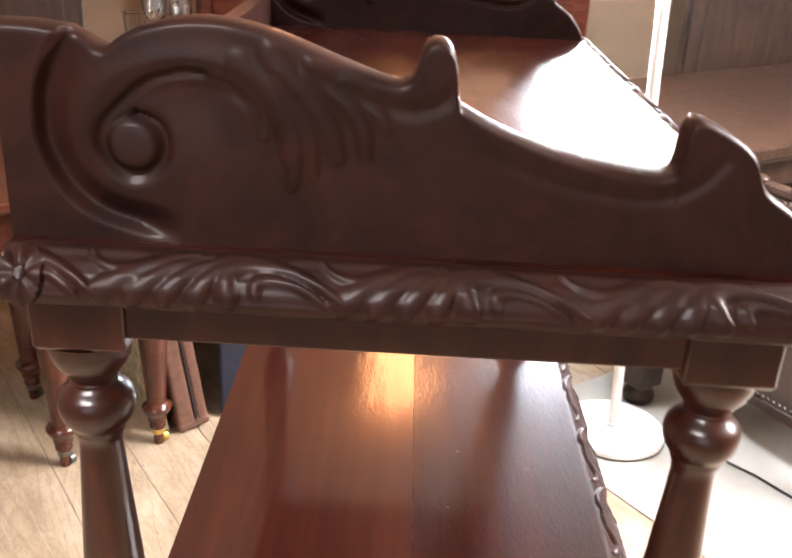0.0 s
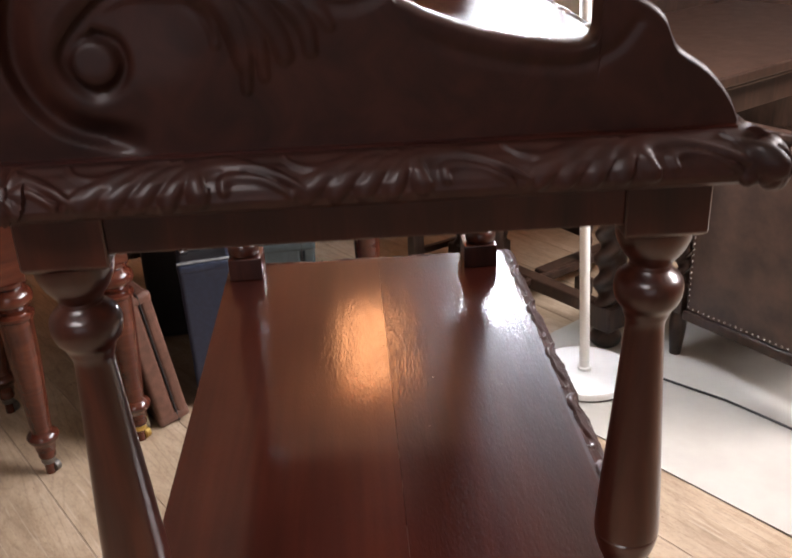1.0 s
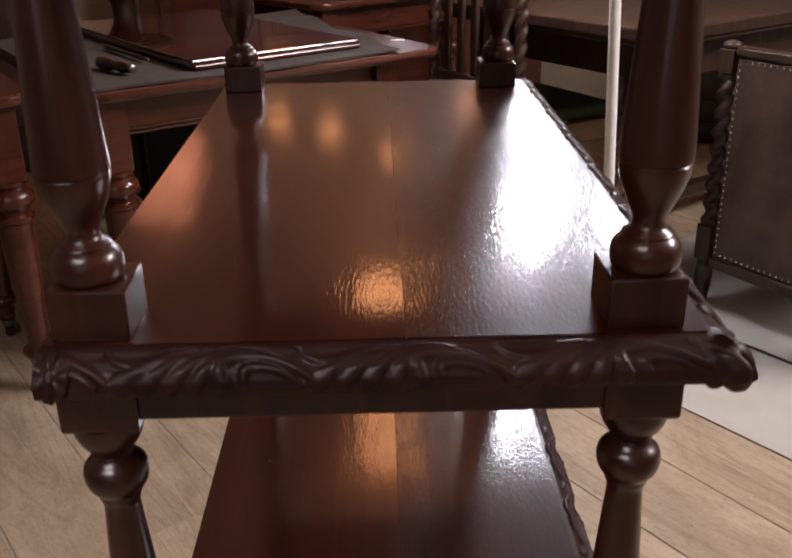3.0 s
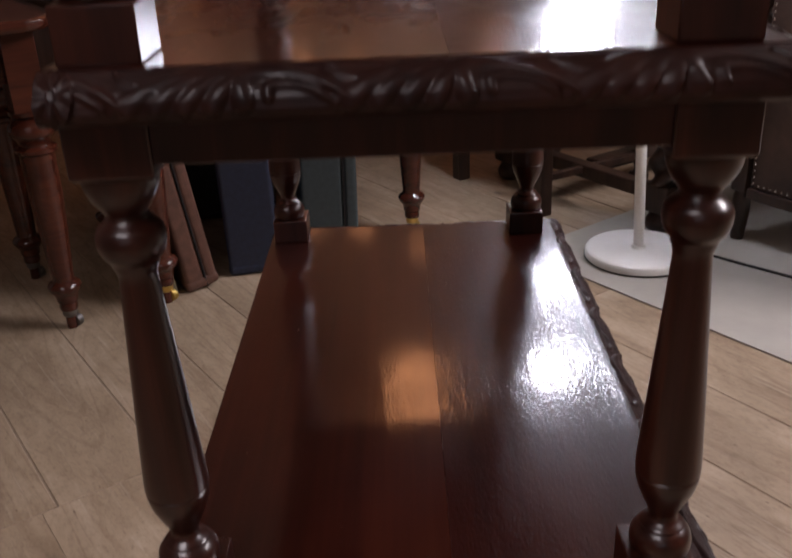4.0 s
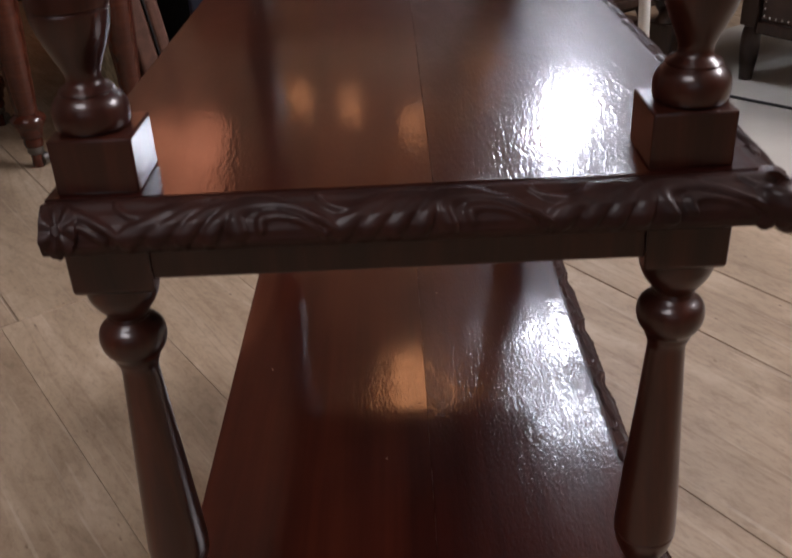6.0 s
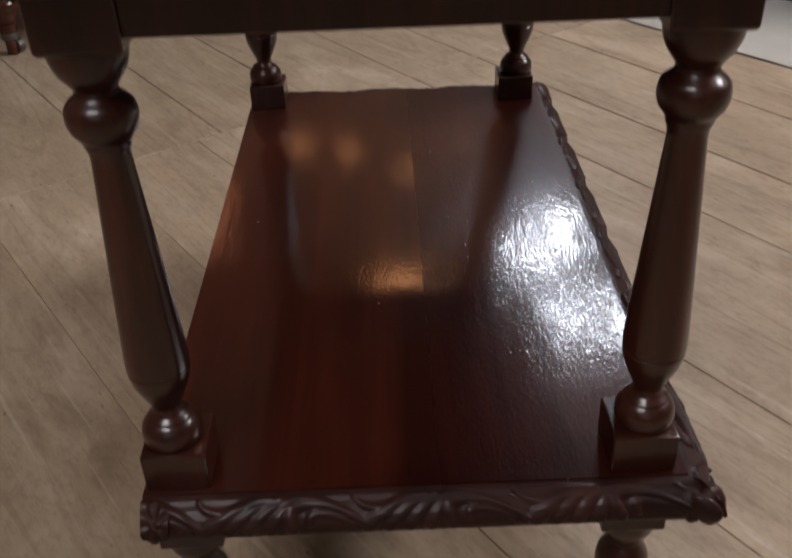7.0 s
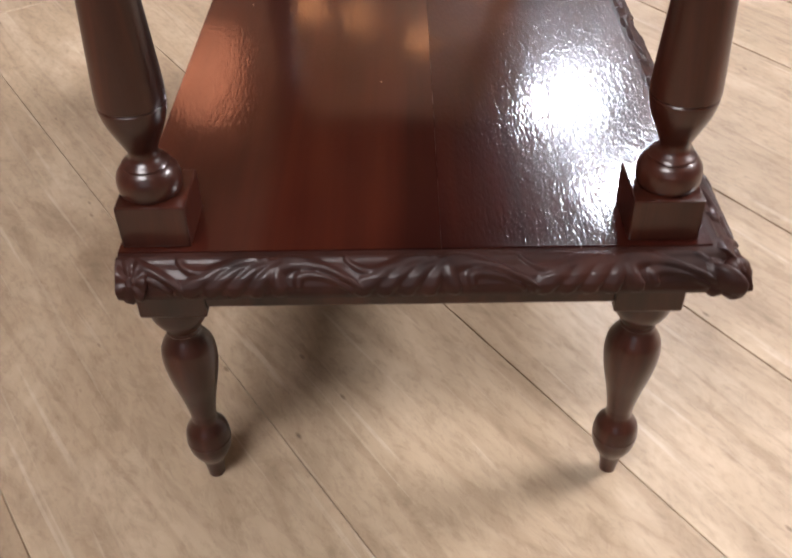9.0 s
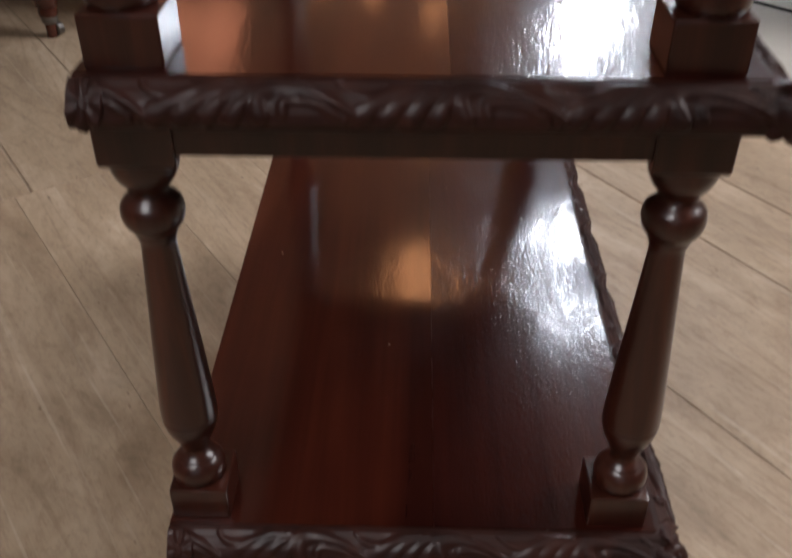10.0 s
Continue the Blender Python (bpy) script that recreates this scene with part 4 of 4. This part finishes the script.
slip = link("paper_slip", box(0.036, 0.018, 0.0012, 0.0004), PAPER_WHITE)
slip.matrix_world = on_table(0.928, 0.175, 0.0005, -55)
tagged(slip, "small white paper slip on the red table top", "paper")


# ---------------------------------------------------------------- pedestal with cut glass beyond the table
GLASS, nt, p = node_mat("cut_crystal")
p.inputs["Base Color"].default_value = (0.95, 0.96, 0.96, 1)
p.inputs["Transmission Weight"].default_value = 1.0
p.inputs["Roughness"].default_value = 0.02
p.inputs["IOR"].default_value = 1.5
stand = empty("pedestal_table", pose(-0.80, 2.62, 0), "dark oak pedestal table with a round top", "table")
part("top", lathe([(0.800, 0.13), (0.806, 0.148), (0.816, 0.152), (0.824, 0.146), (0.826, 0.13)], 48), OAK_DARK, stand)
part("column", lathe(smooth_profile([(0.10, 0.045), (0.14, 0.05), (0.18, 0.032), (0.30, 0.026), (0.42, 0.042), (0.50, 0.034), (0.60, 0.022), (0.74, 0.03), (0.80, 0.06)], 0.01), 24), OAK_DARK, stand)
for k in range(3):
    a = radians(120 * k + 20)
    part("foot", tube([(0.03 * math.cos(a), 0.03 * math.sin(a), 0.14), (0.14 * math.cos(a), 0.14 * math.sin(a), 0.10), (0.24 * math.cos(a), 0.24 * math.sin(a), 0.018)], 0.018), OAK_DARK, stand)


def goblet(m, label, rows, segs):
    g = empty("crystal_glass", m, label, "glass", "cut glass on the pedestal")
    part("bowl", lathe(rows, segs), GLASS, g)
    return g


TUMBLER = [(0.0, 0.026), (0.004, 0.030), (0.10, 0.037), (0.102, 0.035), (0.016, 0.027), (0.012, 0.002)]
STEMMED = [(0.0, 0.033), (0.004, 0.032), (0.010, 0.008), (0.06, 0.006), (0.075, 0.020), (0.10, 0.036), (0.15, 0.038), (0.152, 0.036), (0.10, 0.033), (0.08, 0.016), (0.078, 0.002)]
for x, y, rows, r in ((-0.87, 2.56, TUMBLER, 0), (-0.80, 2.54, STEMMED, 10), (-0.735, 2.60, STEMMED, 25), (-0.76, 2.70, TUMBLER, 14), (-0.84, 2.66, STEMMED, 5)):
    goblet(pose(x, y, 0.8265, 0, 0, r), "clear cut-crystal glass on the pedestal table", rows, 14)

# ---------------------------------------------------------------- suitcases under the table
def suitcase(label, m, wide, deep, high, mat, split=0.35, rim=None):
    c = empty("suitcase", m, label, "suitcase", "suitcases under the table")
    if split:
        part("body", box(wide * (1 - split) - 0.001, deep, high, 0.012, (-wide / 2 + wide * (1 - split) / 2, 0, 0), 4), mat, c)
        part("lid", box(wide * split - 0.001, deep, high, 0.012, (wide / 2 - wide * split / 2, 0, 0), 4), mat, c)
        part("seam_strip", box(0.004, deep + 0.003, high + 0.003, 0.001, (wide / 2 - wide * split, 0, -0.0005)), BLACK_LEATHER, c)
    else:
        part("body", box(wide, deep, high, 0.012, (0, 0, 0), 4), mat, c)
    for y in (-1, 1):
        for z in (0.0, high - 0.03):
            part("corner", box(wide + 0.003, 0.03, 0.031, 0.011, (0, y * (deep / 2 - 0.0135), z - 0.0005 + (0.0 if z == 0 else 0.001)), 3), mat, c)
    if rim:
        # pale strip paints in the highlight of the front top edge
        part("rim", box(wide + 0.002, 0.007, 0.006, 0.002, (0, -deep / 2 + 0.0050, high + 0.0006), 2), rim, c, True, "pale strip for the highlight on the top edge")
        part("top_panel", box(wide - 0.014, deep - 0.030, 0.004, 0.002, (0, 0.006, high - 0.0005), 2), BLACK_LEATHER, c, True, "black top side")
    hd = part("handle", tube([(0, -0.055, high), (0, -0.05, high + 0.022), (0, 0, high + 0.028), (0, 0.05, high + 0.022), (0, 0.055, high)], 0.006), BLACK_LEATHER, c)
    hd.matrix_basis = pose(wide * (0.5 - split) - 0.012 if split else 0.0, 0.02, 0)
    return c


# colour of the painted highlight on the suitcase edges
EDGE_HIGHLIGHT = plain("grey_edge_highlight", (0.20, 0.21, 0.22), 0.45, 0.0, 0.5, 60, 0.1)
suitcase("worn brown leather suitcase leaning on its side", pose(-0.625, 1.825, 0.006, 0, -8.5, 35), 0.085, 0.40, 0.385, BROWN_LEATHER, 0.4)
blue = suitcase("dark blue suitcase with a black top and chrome catches", pose(-0.430, 1.940, 0.002, 0, -1.0, 11), 0.134, 0.40, 0.418, BLUE_LEATHER, 0.0, EDGE_HIGHLIGHT)
for x, w in ((-0.046, 0.020), (-0.018, 0.030), (0.018, 0.036)):
    part("catch", box(w, 0.020, 0.012, 0.003, (x, -0.105 + 0.5 * x, 0.4215)), STEEL, blue, True, "bright chrome catch")
    part("catch_lever", box(0.007, 0.020, 0.006, 0.002, (x, -0.105 + 0.5 * x, 0.4325)), STEEL, blue, True, "bright chrome lever")
teal = suitcase("grey-teal suitcase standing on end, top edge highlight painted pale", pose(-0.238, 2.155, 0.002, 0, 1, 8), 0.158, 0.40, 0.37, TEAL_LEATHER, 0.24, EDGE_HIGHLIGHT)
part("catch", box(0.020, 0.012, 0.010, 0.003, (0.020, -0.145, 0.3740)), STEEL, teal, True, "small bright steel catch")
suitcase("black suitcase in the shade under the table", pose(-0.545, 2.345, 0.002, 0, 0, 6), 0.27, 0.36, 0.52, BLACK_LEATHER, 0.45)
wrap = empty("patterned_box", pose(-0.688, 1.79, 0.002, 0, -8.5, 35), "flat cream box with a faded floral paper", "box")
part("body", box(0.024, 0.36, 0.33, 0.003), CREAM_PAPER, wrap)
part("lid", box(0.027, 0.363, 0.05, 0.003, (0, 0, 0.331)), CREAM_PAPER, wrap)


# ---------------------------------------------------------------- twist chair with green seat
def twist_chair(m):
    c = empty("dining_chair", m, "dark oak barley-twist dining chair with green seat", "chair")
    for y in (-0.21, 0.21):
        p = part("back_post", twist_post(0.50, 0.020, 5.5), OAK_DARK, c)
        p.matrix_basis = pose(-0.19, y, 0.50)
        part("back_leg", box(0.042, 0.042, 0.50, 0.003, (-0.19, y, 0)), OAK_DARK, c)
        part("finial", lathe(smooth_profile([(1.0, 0.018), (1.01, 0.022), (1.03, 0.018), (1.05, 0.006)], 0.004), 16), OAK_DARK, c).matrix_basis = pose(-0.19, y, 0)
        p = part("front_leg", twist_post(0.30, 0.022, 3.2), OAK_DARK, c)
        p.matrix_basis = pose(0.19, y, 0.06)
        part("leg_block", box(0.044, 0.044, 0.06, 0.003, (0.19, y, 0)), OAK_DARK, c)
        part("leg_block", box(0.044, 0.044, 0.08, 0.003, (0.19, y, 0.36)), OAK_DARK, c)
        part("seat_rail", box(0.34, 0.024, 0.06, 0.002, (0, y, 0.375)), GOLD_OAK if y < 0 else OAK_DARK, c, True, "worn golden rail" if y < 0 else "")
        part("stretcher", box(0.34, 0.02, 0.022, 0.003, (0, y, 0.10)), OAK_DARK, c)
    for x in (-0.19, 0.19):
        part("seat_rail", box(0.024, 0.378, 0.06, 0.002, (x, 0, 0.375)), OAK_DARK, c)
    part("stretcher", box(0.02, 0.378, 0.03, 0.003, (0.19, 0, 0.20)), OAK_DARK, c)
    part("seat", box(0.37, 0.40, 0.04, 0.016, (0.005, 0, 0.436), 4), GREEN_SEAT, c, True, "padded moss-green seat")
    part("crest_rail", box(0.026, 0.376, 0.09, 0.006, (-0.19, 0, 0.90)), OAK_DARK, c)
    part("lower_rail", box(0.024, 0.376, 0.04, 0.004, (-0.19, 0, 0.52)), OAK_DARK, c)
    for k in range(5):
        part("splat", box(0.014, 0.030, 0.342, 0.003, (-0.19, -0.136 + 0.068 * k, 0.559)), OAK_DARK, c)
    return c


twist_chair(pose(0.46, 2.377, 0, 0, 0, 30))

# ---------------------------------------------------------------- long oak table with bulbous twist legs
big = empty("refectory_table", pose(0.675, 1.80, 0, 0, 0, 34.5), "dark oak refectory table with heavy barley-twist legs", "table")
part("tabletop", box(1.7, 0.82, 0.034, 0.006, (0.85, 0.41, 0.720)), OAK_DARK, big)
part("edge_moulding", box(1.68, 0.80, 0.012, 0.005, (0.85, 0.41, 0.7075)), OAK_DARK, big)
for y in (0.085, 0.735):
    part("apron", box(1.42, 0.028, 0.10, 0.003, (0.85, y, 0.607)), OAK_DARK, big)
for x in (0.11, 1.59):
    part("apron", box(0.028, 0.56, 0.10, 0.003, (x, 0.41, 0.607)), OAK_DARK, big)
    for y in (0.10, 0.72):
        p = part("leg", twist_post(0.40, 0.048, 2.6, 26, 2, 0.4), OAK_DARK, big)
        p.matrix_basis = pose(x, y, 0.14)
        part("leg_block", box(0.085, 0.085, 0.08, 0.006, (x, y, 0.06)), OAK_DARK, big)
        part("leg_block", box(0.085, 0.085, 0.168, 0.006, (x, y, 0.539)), OAK_DARK, big)
        part("foot", lathe(smooth_profile([(0, 0.03), (0.01, 0.042), (0.03, 0.046), (0.05, 0.036), (0.062, 0.03)], 0.005), 20), OAK_DARK, big).matrix_basis = pose(x, y, 0)
part("stretcher", box(1.40, 0.05, 0.04, 0.006, (0.85, 0.41, 0.085)), OAK_DARK, big)
for x in (0.11, 1.59):
    part("stretcher", box(0.05, 0.54, 0.04, 0.006, (x, 0.41, 0.085)), OAK_DARK, big)

# ---------------------------------------------------------------- studded hide chair, seen from behind
hide = empty("hide_chair", pose(0.89, 1.86, 0, 0, 0, -58), "studded brown hide chair with barley-twist posts", "chair")
part("back_panel", box(0.47, 0.022, 0.53, 0.006, (0.262, 0.0, 0.155)), HIDE, hide, True, "aged brown hide panel")
for x in (0.0, 0.524):
    p = part("twist_post", twist_post(0.40, 0.026, 4.2, 22, 2, 0.42), OAK_DARK, hide)
    p.matrix_basis = pose(x, 0, 0.24)
    part("post_block", box(0.046, 0.046, 0.10, 0.004, (x, 0, 0.14)), OAK_DARK, hide)
    part("post_block", box(0.044, 0.044, 0.06, 0.004, (x, 0, 0.64)), OAK_DARK, hide)
    part("foot", lathe(smooth_profile([(0, 0.016), (0.02, 0.018), (0.09, 0.024), (0.125, 0.022), (0.14, 0.018)], 0.006), 18), OAK_DARK, hide).matrix_basis = pose(x, 0, 0)
    part("finial", lathe(smooth_profile([(0.70, 0.018), (0.705, 0.023), (0.715, 0.02), (0.72, 0.008)], 0.003), 16), OAK_DARK, hide).matrix_basis = pose(x, 0, 0)
part("bottom_rail", box(0.478, 0.036, 0.03, 0.005, (0.262, 0, 0.125)), OAK_DARK, hide)
part("top_rail", box(0.478, 0.034, 0.024, 0.006, (0.262, 0, 0.685)), OAK_DARK, hide)
stud_bm = lathe([(0.0, 0.0042), (0.0016, 0.0036), (0.0026, 0.0018), (0.0029, 0.0004)], 10)
stud = part("stud", stud_bm, STEEL, hide)
first_stud = True
spots = [(0.036, 0.17 + 0.0172 * k) for k in range(30)] + [(0.488, 0.17 + 0.0172 * k) for k in range(30)] + [(0.053 + 0.0172 * k, 0.166) for k in range(25)] + [(0.053 + 0.0172 * k, 0.674) for k in range(25)]
for x, z in spots:
    m = pose(x, -0.0105, z, 90, 0, 0)
    if first_stud:
        stud.matrix_basis, first_stud = m, False
    else:
        share("stud", stud, hide, m)
part("seat", box(0.46, 0.44, 0.05, 0.014, (0.262, 0.26, 0.40), 3), HIDE, hide)
for x in (0.0, 0.524):
    part("front_leg", twist_post(0.42, 0.026, 4.2, 22, 2, 0.42), OAK_DARK, hide).matrix_basis = pose(x, 0.47, 0)
    part("seat_rail", box(0.03, 0.44, 0.05, 0.004, (x, 0.24, 0.352)), OAK_DARK, hide)
part("seat_rail", box(0.49, 0.03, 0.05, 0.004, (0.262, 0.47, 0.352)), OAK_DARK, hide)

# ---------------------------------------------------------------- cabinets along the back
def cabinet(m, wide, deep, high, mat, label, doors=2):
    c = empty("cabinet", m, label, "cabinet")
    part("carcass", box(wide, deep, high - 0.10, 0.004, (0, 0, 0.10)), mat, c)
    part("top", box(wide + 0.05, deep + 0.04, 0.03, 0.008, (0, 0, high)), mat, c)
    part("plinth", box(wide - 0.02, deep - 0.02, 0.10, 0.003, (0, 0, 0)), mat, c)
    dw = (wide - 0.04) / doors
    for k in range(doors):
        x = -wide / 2 + 0.02 + dw * (k + 0.5)
        d = part("door", box(dw - 0.006, 0.018, high - 0.18, 0.003, (x, -deep / 2 - 0.0095, 0.14)), mat, c)
        part("field", box(dw - 0.11, 0.012, high - 0.30, 0.005, (x, -deep / 2 - 0.022, 0.20)), mat, d)
        kn = part("knob", lathe([(0, 0.006), (0.008, 0.006), (0.014, 0.013), (0.022, 0.012), (0.026, 0.004)], 16), BRASS, d)
        kn.matrix_basis = pose(x + (dw / 2 - 0.04) * (1 if k % 2 == 0 else -1), -deep / 2 - 0.0185, high * 0.55, 90, 0, 0)
    return c


sideboard = cabinet(pose(-0.1, 3.95, 0, 0, 0, 4), 1.7, 0.48, 1.05, TABLE_WOOD, "dark red-brown mahogany sideboard with an added unseen back board", 4)
# back board added out of view to darken the low reflections on the shelves
part("raised_back", box(1.66, 0.03, 0.42, 0.006, (0, 0.225, 1.0805)), TABLE_WOOD, sideboard)
part("back_moulding", box(1.72, 0.06, 0.03, 0.008, (0, 0.225, 1.5010)), TABLE_WOOD, sideboard)
for x, y in ((-0.47, 3.83), (-0.40, 3.86)):
    lamp = empty("candle_lamp", pose(x, y, 1.0805), "small lit candle lamp on the sideboard", "lamp", "candle lamps")
    part("base", lathe([(0, 0.024), (0.004, 0.025), (0.008, 0.010), (0.030, 0.007)], 20), BRASS, lamp)
    part("bulb", lathe(smooth_profile([(0.029, 0.008), (0.045, 0.017), (0.070, 0.013), (0.092, 0.003)], 0.004), 18), WARM, lamp, True, "glowing warm bulb")
cabinet(pose(1.9, 3.7, 0, 0, 0, -8), 1.5, 0.5, 1.3, OAK_DARK, "tall dark oak cupboard with panelled doors", 3)
cabinet(pose(-2.0, 3.3, 0, 0, 0, 24), 1.3, 0.5, 1.2, OAK_DARK, "dark oak cupboard with panelled doors", 3)
